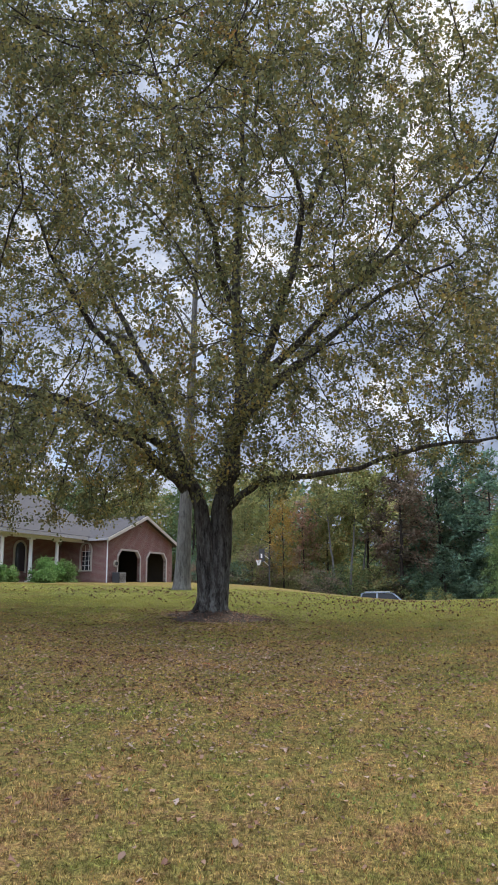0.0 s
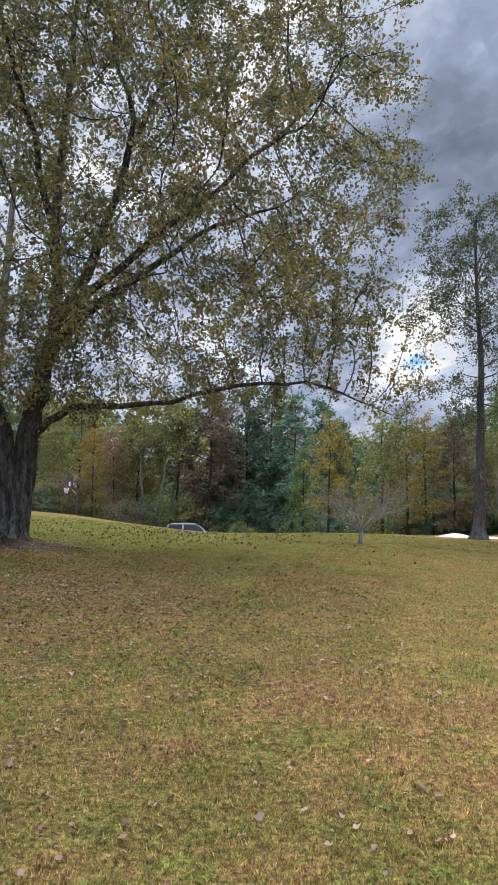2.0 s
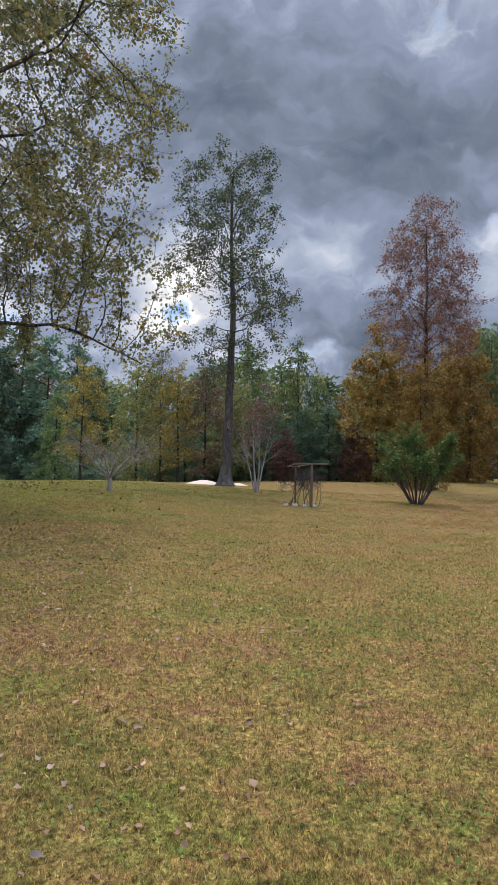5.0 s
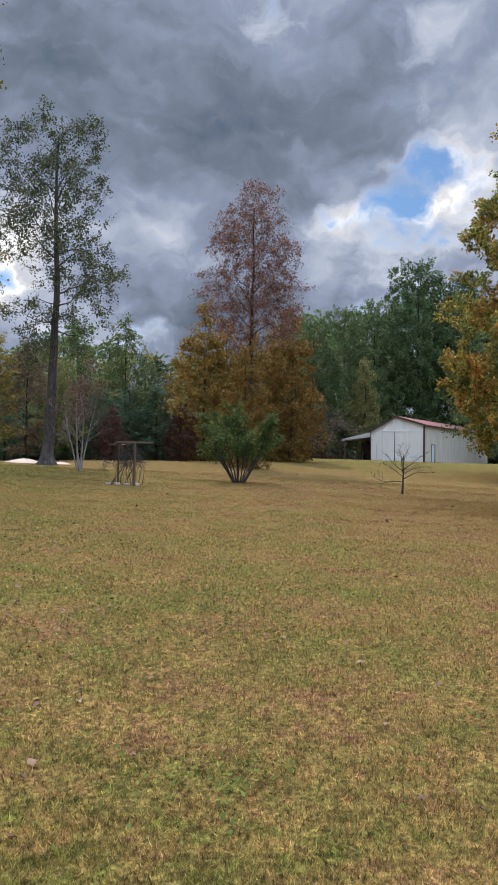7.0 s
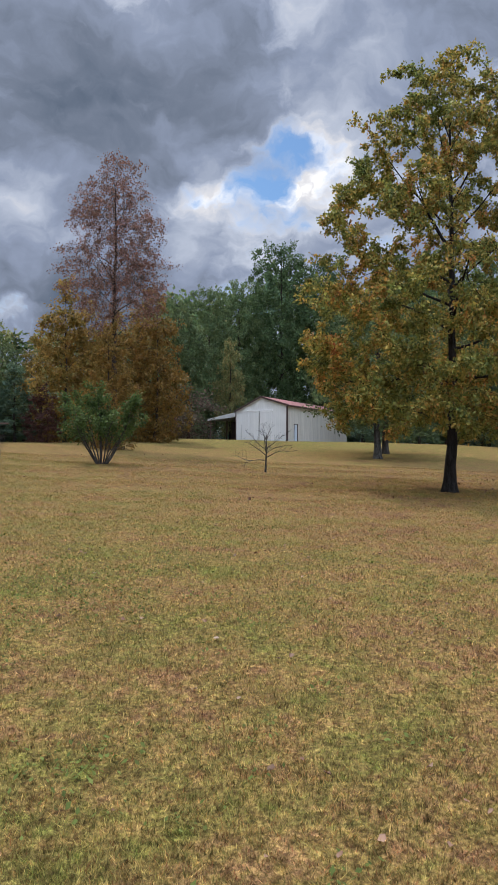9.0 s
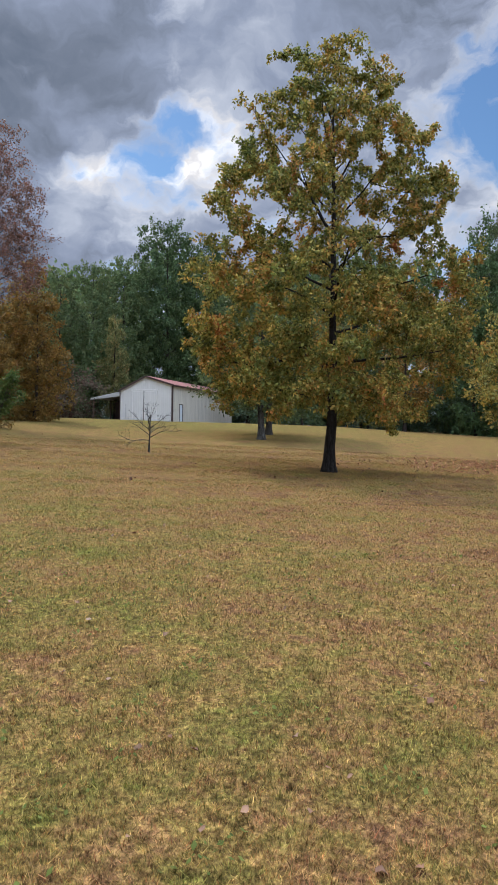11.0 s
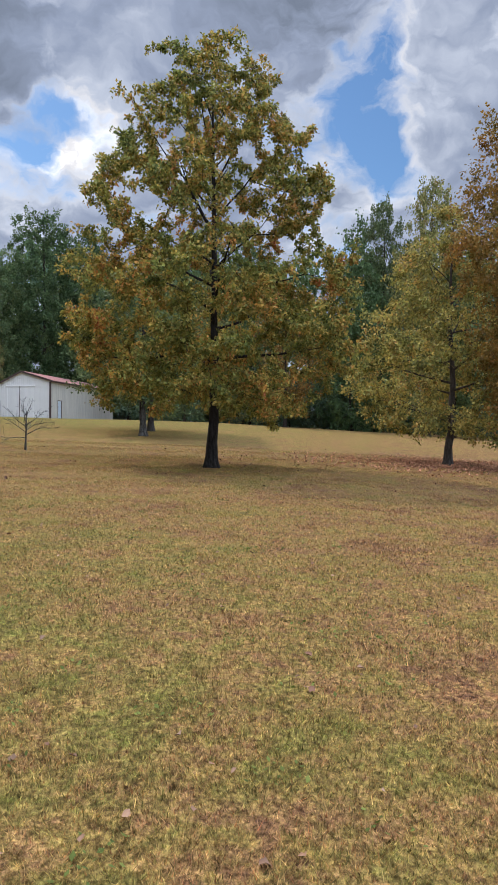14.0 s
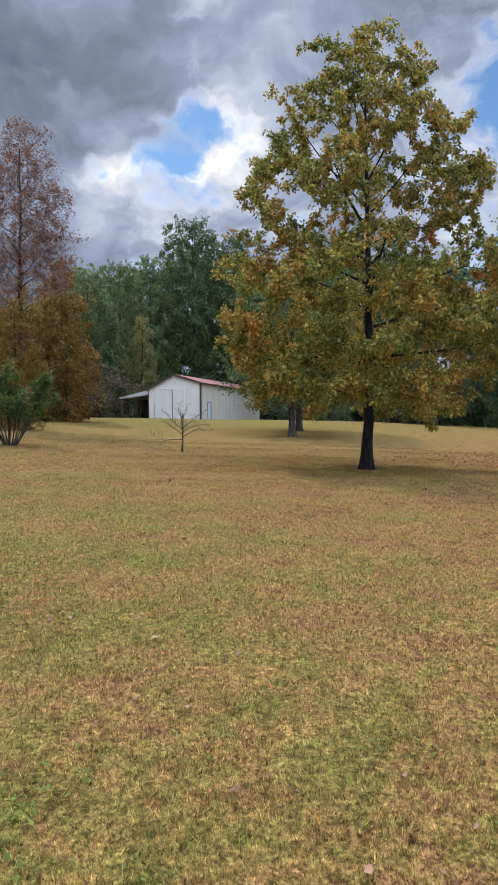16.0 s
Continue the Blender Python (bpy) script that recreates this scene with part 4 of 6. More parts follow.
ROUND = [(0, 3.6), (0.3, 4.8), (0.6, 4.4), (0.85, 2.8), (1, 1.0)]
PROTO = {
    "leafA": proto(grown(71, 16, 0.22, 2.4, [(1.2, 2.6), (4, 4.2), (8, 4.6), (11.5, 3.8), (14, 2.4), (16, 0.7)], 110, 1.3, 6, 0.6, limbs=12, draw_twigs=False, twig=0.6, twig_r=0.012, sides=7), 16, 13000, 0.27, loose=0.16),
    "leafB": proto(grown(72, 16, 0.2, 1.8, [(0.8, 2.2), (4, 3.2), (8, 3.3), (12, 2.2), (16, 0.4)], 110, 1.1, 6, 0.6, limbs=12, rise=(10, 65), draw_twigs=False, twig=0.6, twig_r=0.012, sides=7), 16, 13000, 0.26, loose=0.16),
    "leafC": proto(grown(73, 16, 0.2, 2.6, [(1.6, 2.4), (5, 4.0), (9, 4.4), (13, 3.2), (16, 0.9)], 80, 1.2, 6, 0.6, limbs=14, rise=(10, 62), draw_twigs=False, twig=0.6, twig_r=0.012, sides=7), 16, 8000, 0.28, loose=0.18),
    "thin": proto(grown(74, 16, 0.17, 2.6, [(2.0, 2.0), (6, 3.2), (10, 3.2), (13, 2.4), (16, 0.7)], 60, 1.1, 6, 0.6, limbs=16, rise=(10, 66), draw_twigs=False, twig=0.6, twig_r=0.012, sides=7), 16, 4800, 0.26, loose=0.18),
    "dense": proto(grown(81, 14, 0.14, 0.8, [(0.2, 2.4), (2, 3.5), (5, 3.7), (8, 3.1), (11, 2.0), (14, 0.4)], 170, 0.95, 6, 0.55, limbs=12, draw_twigs=False, twig=0.5, twig_r=0.012, sides=7), 14, 17000, 0.23, loose=0.14),
    "coneA": proto(conifer(75, 16, 0.22, 1.0, 3.6, 60), 16, 7500, 0.42, slim=0.35, loose=0.16, droop=0.2),
    "coneB": proto(conifer(76, 16, 0.22, 4.0, 3.0, 44, -0.1), 16, 6000, 0.42, slim=0.35, loose=0.2, droop=0.0),
    "bush": proto(grown(77, 3.2, 0.05, 0.15, [(0.05, 1.7), (0.8, 2.2), (1.8, 2.0), (2.6, 1.3), (3.2, 0.4)], 70, 0.45, 5, 0.28, limbs=8, draw_twigs=False, twig=0.3, sides=5), 3.2, 3600, 0.12, loose=0.1),
    "big": proto(grown(80, 28, 0.4, 4.0, [(2.5, 4.0), (7, 6.6), (13, 7.6), (19, 7.4), (23.5, 5.8), (26.5, 3.4), (28, 1.0)], 230, 2.3, 6, 0.9, limbs=16, draw_twigs=False, twig=0.9, twig_r=0.02, sides=7, shell=0.9), 28, 44000, 0.31, loose=0.24, droop=0.0, slim=0.8),
    "farA": proto(broadleaf(78, 16, 0.22, 1.5, ROUND, limbs=16, rise=(5, 65), subs=5, depth=0, bare=True), 16, 2000, 0.65, loose=0.35),
    "farB": proto(conifer(79, 16, 0.22, 1.0, 3.6, 34), 16, 2000, 0.75, slim=0.4, loose=0.3),
}
KIND = {"green": (L_GREEN, "green-leaved tree in the woods", "tree"), "pale": (L_PALE, "pale green tree at the wood's edge", "tree"), "dark": (L_DARK, "dark green evergreen in the woods", "conifer"),
        "yellow": (L_YELLOW, "yellow autumn tree at the wood's edge", "tree"), "orange": (L_ORANGE, "orange-brown autumn tree at the wood's edge", "tree"), "russet": (L_RUSSET, "red-brown autumn tree in the woods", "tree"),
        "deep": (L_DEEP, "tall dense dark green tree above the woods", "tree"), "brown": (L_BROWN, "dull brown-needled tree in the woods", "tree"), "olive": (L_MIXED, "olive and yellow turning tree in the woods", "tree"), "red": (L_RED, "dark red autumn shrub at the wood's edge", "shrub"), "brush": (L_DARK, "dark green undergrowth at the wood's edge", "bush")}


def wood_tree(kind, look_, az, r, H, wide=1.0, name="wood_tree", bark=None, drop=0.0):
    wood_me, crown_me, h0 = PROTO[kind]
    mat, label, cat = KIND[look_]
    x, y = polar(az, r)
    e = thing(name, label, cat, (x, y, gz(x, y) - drop), random.uniform(0, 360), "trees of the woods")
    s = H / h0
    e.scale = (s * wide, s * wide, s)
    for nm, me, mt in (("trunk", wood_me, bark or B_BROWN), ("crown", crown_me, mat)):
        if not me.materials:
            me.materials.append(mt)
        ob = mesh_part(nm, me, None, e)
        ob.material_slots[0].link = "OBJECT"
        ob.material_slots[0].material = mt
    return e


random.seed(7)
EDGE = [  # kind, look, az, r, height, width
    ("leafC", "olive", 1.5, 78, 14, 1.1), ("thin", "russet", 4.2, 76, 11, 1.0), ("leafC", "olive", -0.4, 74, 9, 1.0), ("thin", "orange", 2.6, 72, 10, 0.9), ("leafC", "green", -4.5, 80, 13, 1.2), ("leafA", "olive", -8.5, 82, 14, 1.2), ("leafA", "green", -12.5, 84, 14, 1.2), ("leafA", "olive", -1.5, 82, 15, 1.0), ("leafB", "olive", 6.0, 78, 14, 1.0), ("leafC", "olive", 9.0, 76, 15.5, 1.0),
    ("coneB", "brown", 11.5, 74, 16.5, 1.2), ("coneA", "brown", 12.8, 80, 15, 1.1), ("coneA", "dark", 14.6, 76, 17, 1.1), ("coneB", "dark", 16.3, 78, 17.5, 1.2), ("coneA", "dark", 18.2, 74, 15.5, 1.2),
    ("coneA", "pale", 19.0, 66, 9, 1.0), ("coneA", "dark", 20.5, 80, 16, 1.1), ("leafB", "green", 22.0, 82, 15.5, 1.0), ("thin", "yellow", 21.0, 48, 8.2, 1.1), ("leafC", "olive", 25.0, 62, 12.0, 0.9), ("thin", "olive", 27.0, 58, 11.5, 1.0),
    ("thin", "yellow", 28.4, 54, 9.5, 1.1), ("leafC", "brown", 30.6, 56, 9.2, 1.1), ("dense", "orange", 47.4, 48.5, 8.6, 0.85), ("leafA", "olive", 32.5, 60, 9.5, 0.9), ("leafB", "pale", 34.0, 66, 13.5, 0.9), ("leafC", "pale", 37.6, 66, 12.8, 0.9), ("leafA", "green", 39.2, 74, 10.5, 0.9),
    ("leafB", "yellow", 41.2, 82, 10.5, 0.9), ("coneA", "dark", 40.2, 64, 6.5, 1.6), ("dense", "red", 36.8, 60, 4.5, 1.3), ("dense", "red", 42.2, 62, 5.0, 1.3),
    ("dense", "orange", 43.8, 64, 14.4, 0.95), ("dense", "orange", 45.6, 67, 13, 1.05), ("dense", "orange", 47.6, 70, 12.5, 1.1), ("dense", "orange", 49.4, 68, 13, 1.05), ("dense", "orange", 50.6, 64, 13.8, 0.95),
    ("dense", "red", 51.4, 78, 4.2, 1.3), ("leafB", "green", 53.0, 100, 19, 0.9), ("dense", "red", 52.6, 92, 4.0, 1.4), ("leafA", "green", 52.2, 96, 19, 0.9), ("big", "green", 54.6, 106, 22, 0.8), ("leafB", "olive", 56.3, 96, 14.5, 0.8), ("big", "green", 56.9, 110, 24, 0.8),
    ("big", "deep", 60.2, 114, 31, 0.85), ("big", "deep", 63.6, 116, 29, 0.8), ("leafB", "green", 66.6, 114, 26, 1.0), ("big", "green", 70, 100, 23, 0.8), ("leafB", "olive", 73, 92, 20, 1.0), ("big", "green", 76, 98, 24, 0.8),
    ("leafC", "orange", 78.8, 84, 17, 1.0), ("dense", "deep", 84.0, 88, 25.5, 0.72), ("big", "green", 86.2, 92, 28, 0.6), ("big", "olive", 89.8, 78, 26, 0.55), ("leafB", "green", 91.5, 80, 21, 1.0), ("leafA", "green", 95, 78, 22, 1.0), ("leafB", "olive", 98, 76, 20, 1.0),
]
for k_, c_, az_, r_, h_, w_ in EDGE:
    wood_tree(k_, c_, az_, r_, h_, w_)
# deeper rows
for i in range(76):
    az_ = -24 + i * 1.72 + random.uniform(-0.6, 0.6)
    far = 92 if az_ < 50 else 124
    top = 9.0 if az_ < 40 else (8.5 if az_ < 51 else 12.5)
    if az_ < -3:
        far, top = 96, 8
    r_ = far + random.uniform(0, 14)
    h_ = (r_ * math.tan(radians(top)) + 1.0) * random.uniform(0.82, 1.0)
    wood_tree(random.choice(("farA", "farA", "farB")), random.choice(("green", "green", "dark", "olive", "olive", "brown" if az_ < 20 else "green")), az_, r_, h_, random.uniform(0.85, 1.15) * min(1.4, 14 / h_ + 0.3))
# undergrowth along the edge
for i in range(118):
    az_ = -4 + i * 0.9 + random.uniform(-0.4, 0.4)
    r_ = (70 if az_ < 40 else 74 if az_ < 49.5 else 106 if az_ < 57 else 113 if az_ < 69 else 90) + random.uniform(-2, 9)
    wood_tree("bush", random.choice(("brush", "green", "olive", "brown") if az_ < 13 else ("brush", "brush", "brush", "brush", "green", "olive")), az_, r_, random.uniform(1.4, 4.6 if az_ < 22 else 6.5), random.uniform(1.0, 1.7), name="undergrowth_bush")
for i in range(30):
    az_ = 15 + i * 0.88 + random.uniform(-0.3, 0.3)
    wood_tree(random.choice(("coneA", "coneA", "leafB")), random.choice(("dark", "dark", "dark", "green")), az_, random.uniform(70, 76) if az_ < 27 else random.uniform(61, 69), random.uniform(4.0, 7.0), random.uniform(1.2, 1.6), name="undergrowth_bush")
# a second belt of undergrowth deeper in
for i in range(54):
    az_ = -14 + i * 1.25 + random.uniform(-0.4, 0.4)
    wood_tree("bush", random.choice(("brush", "green", "olive", "brown")), az_, 84 + random.uniform(0, 9), random.uniform(4.0, 7.5), random.uniform(1.0, 1.5), name="undergrowth_bush")
for i in range(26):
    wood_tree("bush", random.choice(("brush", "brush", "green")), 68.5 + i * 1.3 + random.uniform(-0.4, 0.4), random.uniform(93, 99), random.uniform(5.0, 8.0), random.uniform(1.2, 1.6), name="undergrowth_bush")
# pale leaning stems at the edge
for az_, r_, lean_ in ((7.4, 73, 1.6), (6.7, 74, -1.2), (8.1, 75, 2.2)):
    P = broadleaf(int(az_ * 10), 13.5, 0.17, 8.0, [(0, 2.5), (0.5, 3), (1, 1)], limbs=14, rise=(25, 65), lean=(lean_, 0.3))
    plant_tree(P, "wood_tree", "slender pale-stemmed leaning tree at the wood's edge", polar(az_, r_), L_MIXED, B_ASH, 2200, 0.3, group="trees of the woods")

# ---- metal barn ----
def rib_material(name, color, streak=0.8):
    m, nt = material(name)
    v = obj_vec(nt)
    s = node(nt, "SeparateXYZ", Vector=v)
    w = mth(nt, "ADD", s.outputs[0], s.outputs[1])
    rib = mth(nt, "POWER", mth(nt, "ABSOLUTE", mth(nt, "SINE", mth(nt, "MULTIPLY", w, math.pi / 0.23))), 8.0)
    st = noise_tex(nt, node(nt, "Mapping", Vector=v, Scale=(1.2, 1.2, 0.12)).outputs[0], 2.2, 5, 0.6)
    n = noise_tex(nt, v, 0.8, 4, 0.6)
    c = mix(nt, ramp(nt, st, [(0.35, (1, 1, 1)), (0.62, (0, 0, 0))]), tuple(x * streak for x in color), color)
    c = mix(nt, 0.35, c, ramp(nt, n, [(0.3, (0.8, 0.8, 0.78)), (0.7, (1, 1, 1))]), "MULTIPLY")
    b = node(nt, "Bump", Strength=0.6, Distance=0.02, Height=rib)
    finish(nt, node(nt, "BsdfPrincipled", Base_Color=c, Roughness=0.45, Normal=b.outputs[0]).outputs[0])
    return m


M_BARN = rib_material("barn_sheet", (0.72, 0.71, 0.68), 0.94)
M_BARNSIDE = rib_material("barn_side_sheet", (0.64, 0.62, 0.55))
M_BARNROOF = rib_material("barn_roof_sheet", (0.36, 0.16, 0.15))
M_TRIM = plain_material("dark_trim", (0.06, 0.035, 0.03), 0.5)
M_WHITE = plain_material("white_paint", (0.78, 0.77, 0.74), 0.45, vary=0.06)
M_PALEBLUE = plain_material("pale_door", (0.55, 0.63, 0.70), 0.4, vary=0.05)
M_TIN = plain_material("galvanised_tin", (0.55, 0.55, 0.53), 0.45, 0.4)
M_POST = plain_material("weathered_timber", (0.11, 0.075, 0.055), 0.9, bump=0.4)
M_EARTH_SHADE = plain_material("dark_earth_and_shade", (0.09, 0.075, 0.06), 0.95)

bx, by = 73.97, 41.29
bz = gz(bx, by) - 0.02
barn = new("metal_barn")
fx = Vector((-0.148, 0.989, 0)).normalized()
sx = Vector((0.989, 0.148, 0)).normalized()
barn.matrix_world = Matrix(((fx.x, sx.x, 0, bx), (fx.y, sx.y, 0, by), (0, 0, 1, bz), (0, 0, 0, 1)))
tagged(barn, "white metal barn with red roof, sliding door and open lean-to", "barn")
BW, BL, E1, E2, PK = 6.6, 24.0, 4.2, 3.55, 5.2
# front wall with an opening behind the sliding leaves
fr = bmesh.new()
for u0, u1, z0, z1 in ((0, 2.1, -0.4, 3.55), (4.85, BW, -0.4, 3.55), (2.1, 4.85, 3.4, 3.55)):
    box(fr, u0, u1, 0, 0.12, z0, z1)
part("front_wall", fr, M_BARN, barn)
part("gable", prism([(0, 3.55), (BW, 3.55), (BW / 2, PK), (0, E1)], (0, 0.12)), M_BARN, barn)
sd = bmesh.new()
for v0, v1, z0, z1 in ((0, 2.2, -0.4, E1), (3.4, BL, -0.4, E1), (2.2, 3.4, 2.1, E1)):
    box(sd, 0, 0.12, v0 + (0.121 if v0 == 0 else 0), v1, z0, z1)
part("side_wall", sd, M_BARNSIDE, barn)
part("back_wall", prism([(0.12, -0.4), (BW - 0.12, -0.4), (BW - 0.12, E2), (BW / 2, PK - 0.02), (0.12, E1)], (BL - 0.12, BL)), M_BARNSIDE, barn)
part("far_side_wall", boxm(BW - 0.12, BW, 0.121, BL, -0.4, E2), M_BARNSIDE, barn)
part("roof", prism([(-0.25, E1 - 0.06), (BW / 2, PK + 0.02), (BW / 2, PK + 0.12), (-0.25, E1 + 0.04)], (-0.2, BL + 0.2)), M_BARNROOF, barn, "red ribbed metal roof")
part("roof", prism([(BW / 2, PK + 0.02), (BW + 0.1, E2 - 0.04), (BW + 0.1, E2 + 0.06), (BW / 2, PK + 0.12)], (-0.2, BL + 0.2)), M_BARNROOF, barn)
part("corner_trim", boxm(-0.05, 0.13, -0.05, 0.13, -0.3, E1 - 0.1), M_TRIM, barn, "dark corner trim")
part("corner_trim", boxm(BW - 0.08, BW + 0.03, -0.04, 0.1, -0.3, E2 - 0.05), M_TRIM, barn)
part("eave_trim", boxm(-0.3, -0.252, -0.2, BL + 0.2, E1 - 0.14, E1 + 0.05), M_TRIM, barn)
for a0, a1, z0, z1 in ((-0.27, BW / 2, E1, PK + 0.07), (BW + 0.12, BW / 2, E2, PK + 0.07)):
    part("rake_trim", prism([(a0, z0 - 0.14), (a1, z1 - 0.14), (a1, z1 + 0.07), (a0, z0 + 0.07)], (-0.26, -0.205)), M_TRIM, barn)
for u0, u1 in ((1.95, 3.45), (3.49, 4.98)):
    d = part("sliding_door", boxm(u0, u1, -0.09, -0.03, 0.0, 3.55, bevel=0.01), M_BARN, barn)
    for q0, q1, z0, z1 in ((u0, u0 + 0.07, 0, 3.55), (u1 - 0.07, u1, 0, 3.55), (u0 + 0.07, u1 - 0.07, 3.45, 3.55)):
        part("door_edge", boxm(q0, q1, -0.11, -0.092, z0, z1), M_TRIM if q0 == 3.49 and q1 < 3.6 else M_WHITE, d)
part("door_track", boxm(1.8, 5.15, -0.14, -0.02, 3.57, 3.7, bevel=0.02), M_WHITE, barn)
door = part("walk_door", boxm(0.02, 0.07, 2.28, 3.32, -0.3, 2.03), M_PALEBLUE, barn, "pale blue walk-in door")
for v0, v1, z0, z1 in ((2.18, 2.28, -0.3, 2.12), (3.32, 3.44, -0.3, 2.12), (2.28, 3.32, 2.03, 2.12)):
    part("door_frame", boxm(-0.03, 0.02, v0, v1, z0, z1), M_TRIM, door)
bm = bmesh.new()
rod(bm, (0.0, 3.22, 1.0), (-0.06, 3.22, 1.0), 0.03)
part("door_knob", bm, M_TIN, door)
# lean-to
part("lean_to_roof", prism([(BW, E2 - 0.12), (BW + 3.9, E2 - 0.95), (BW + 3.9, E2 - 0.87), (BW, E2 - 0.04)], (0.1, BL)), M_TIN, barn, "pale tin lean-to roof")
part("lean_to_gable", prism([(BW + 0.02, E2 - 0.13), (BW + 3.85, E2 - 0.96), (BW + 3.85, E2 - 1.06), (BW + 0.02, E2 - 0.62)], (0.02, 0.09)), M_TIN, barn, "pale tin infill under the lean-to roof")
for i in range(6):
    part("lean_to_post", boxm(BW + 3.5, BW + 3.64, 0.3 + i * 4.6, 0.44 + i * 4.6, -0.6, E2 - 0.9), M_POST, barn)
# dark sheet added partway in, standing for the deep shade under the lean-to
part("lean_to_shade_sheet", boxm(BW + 0.01, BW + 3.7, 6.5, 6.6, -0.6, E2 - 0.95), M_TRIM, barn)
bm = bmesh.new()
for k in range(12):
    box(bm, -0.018, -0.004, 8 + k * 0.55, 8.03 + k * 0.55, 0.0, 2.6 + (k % 3) * 0.4)
part("downspout_strips", bm, M_TIN, barn)
bm = bmesh.new()
rod(bm, (5.8, -0.04, 1.9), (5.8, -0.1, 1.9), 0.09)
box(bm, 5.76, 5.84, -0.07, -0.02, 0.3, 1.9)
part("meter", bm, M_TIN, barn, "small electric meter on the front wall")

# ---- brick house ----
m_brick, nt = material("brick")
v = obj_vec(nt)
s = node(nt, "SeparateXYZ", Vector=v)
uv = node(nt, "CombineXYZ", X=mth(nt, "ADD", s.outputs[0], s.outputs[1]), Y=s.outputs[2], Z=0.0).outputs[0]
br = node(nt, "TexBrick", Vector=uv, Color1=(0.25, 0.115, 0.105, 1), Color2=(0.18, 0.08, 0.075, 1), Mortar=(0.34, 0.27, 0.23, 1), Scale=1.0, Mortar_Size=0.008, Brick_Width=0.22, Row_Height=0.075)
c = mix(nt, 0.6, br.outputs[0], ramp(nt, noise_tex(nt, v, 0.9, 5, 0.6), [(0.3, (0.75, 0.72, 0.70)), (0.7, (1.1, 1.08, 1.05))]), "MULTIPLY")
b = node(nt, "Bump", Strength=0.5, Distance=0.01, Height=br.outputs[1])
finish(nt, node(nt, "BsdfPrincipled", Base_Color=c, Roughness=0.9, Normal=b.outputs[0]).outputs[0])
m_shingle, nt = material("shingles")
v = obj_vec(nt)
s = node(nt, "SeparateXYZ", Vector=v)
uv = node(nt, "CombineXYZ", X=mth(nt, "ADD", s.outputs[0], s.outputs[1]), Y=mth(nt, "MULTIPLY", s.outputs[2], 2.2), Z=0.0).outputs[0]
br = node(nt, "TexBrick", Vector=uv, Color1=(0.054, 0.052, 0.058, 1), Color2=(0.04, 0.039, 0.044, 1), Mortar=(0.05, 0.047, 0.045, 1), Scale=1.0, Mortar_Size=0.012, Brick_Width=0.3, Row_Height=0.14)
c = mix(nt, 0.5, br.outputs[0], ramp(nt, noise_tex(nt, v, 1.2, 5, 0.6), [(0.3, (0.7, 0.7, 0.7)), (0.7, (1.15, 1.12, 1.1))]), "MULTIPLY")
finish(nt, node(nt, "BsdfPrincipled", Base_Color=c, Roughness=0.95).outputs[0])
M_CREAM = plain_material("cream_trim", (0.50, 0.45, 0.40), 0.6, vary=0.08)
m_pane, nt = material("window_glass")
finish(nt, node(nt, "BsdfPrincipled", Base_Color=(0.03, 0.035, 0.04, 1), Roughness=0.06).outputs[0])
M_CONC = plain_material("concrete", (0.42, 0.40, 0.36), 0.9, bump=0.3)
M_FASCIA = plain_material("grey_fascia", (0.36, 0.34, 0.34), 0.6)
M_IRON = plain_material("dark_metal", (0.06, 0.06, 0.065), 0.5, 0.3)

hz = 2.72
house = new("brick_house")
hu, hv = Vector((0.44, 0.90, 0)).normalized(), Vector((-0.90, 0.44, 0)).normalized()
house.matrix_world = Matrix(((hu.x, hv.x, 0, -9.54), (hu.y, hv.y, 0, 49.08), (0, 0, 1, hz), (0, 0, 0, 1)))
tagged(house, "single-storey red brick house with open two-bay garage and porch", "house")
GW, HE, HP = 8.1, 3.1, 4.75
gw = bmesh.new()
for x0, x1, z0, z1 in ((0, 1.2, -0.8, 2.3), (3.8, 4.7, -0.8, 2.3), (7.2, GW, -0.8, 2.3), (0, GW, 2.3, HE)):
    box(gw, x0, x1, 0, 0.22, z0, z1)
bmesh.ops.remove_doubles(gw, verts=gw.verts, dist=0.001)
part("wall", gw, m_brick, house)
part("gable", prism([(0, HE), (GW, HE), (GW / 2, HP)], (0, 0.22)), m_brick, house)
# window wall with an arched opening
ww = bmesh.new()
WY, WW = 1.75, 0.40
for y0, y1, z0, z1 in ((0.22, WY - WW, -0.8, HE), (WY + WW, 3.9, -0.8, HE), (WY - WW, WY + WW, -0.8, 0.95), (WY - WW, WY + WW, 2.75, HE)):
    box(ww, 0, 0.22, y0, y1, z0, z1)
part("wall", ww, m_brick, house)
arch = [(WY + WW * math.cos(t_), 2.25 + 0.46 * math.sin(t_)) for t_ in np.linspace(math.pi, 0, 13)]
part("wall_arch", prism([(WY - WW, 2.76), *arch, (WY + WW, 2.76)], (0.0, 0.22), "x"), m_brick, house)
win = part("window", prism([(WY - WW, 0.95), (WY + WW, 0.95), *arch[::-1]], (0.13, 0.15), "x"), m_pane, house, "dark arched window with white muntins")
outer = [(WY + (WW + 0.13) * math.cos(t_), 2.25 + 0.6 * math.sin(t_)) for t_ in np.linspace(math.pi, 0, 13)]
ring = [(WY - WW - 0.13, 0.85), *outer, (WY + WW + 0.13, 0.85), (WY + WW, 0.85), *arch[::-1], (WY - WW, 0.85)]
part("surround", prism(ring, (-0.05, 0.0 - 0.003), "x"), M_CREAM, win)
part("sill", boxm(-0.08, 0.1, WY - WW - 0.15, WY + WW + 0.15, 0.85, 0.95), M_CREAM, win)
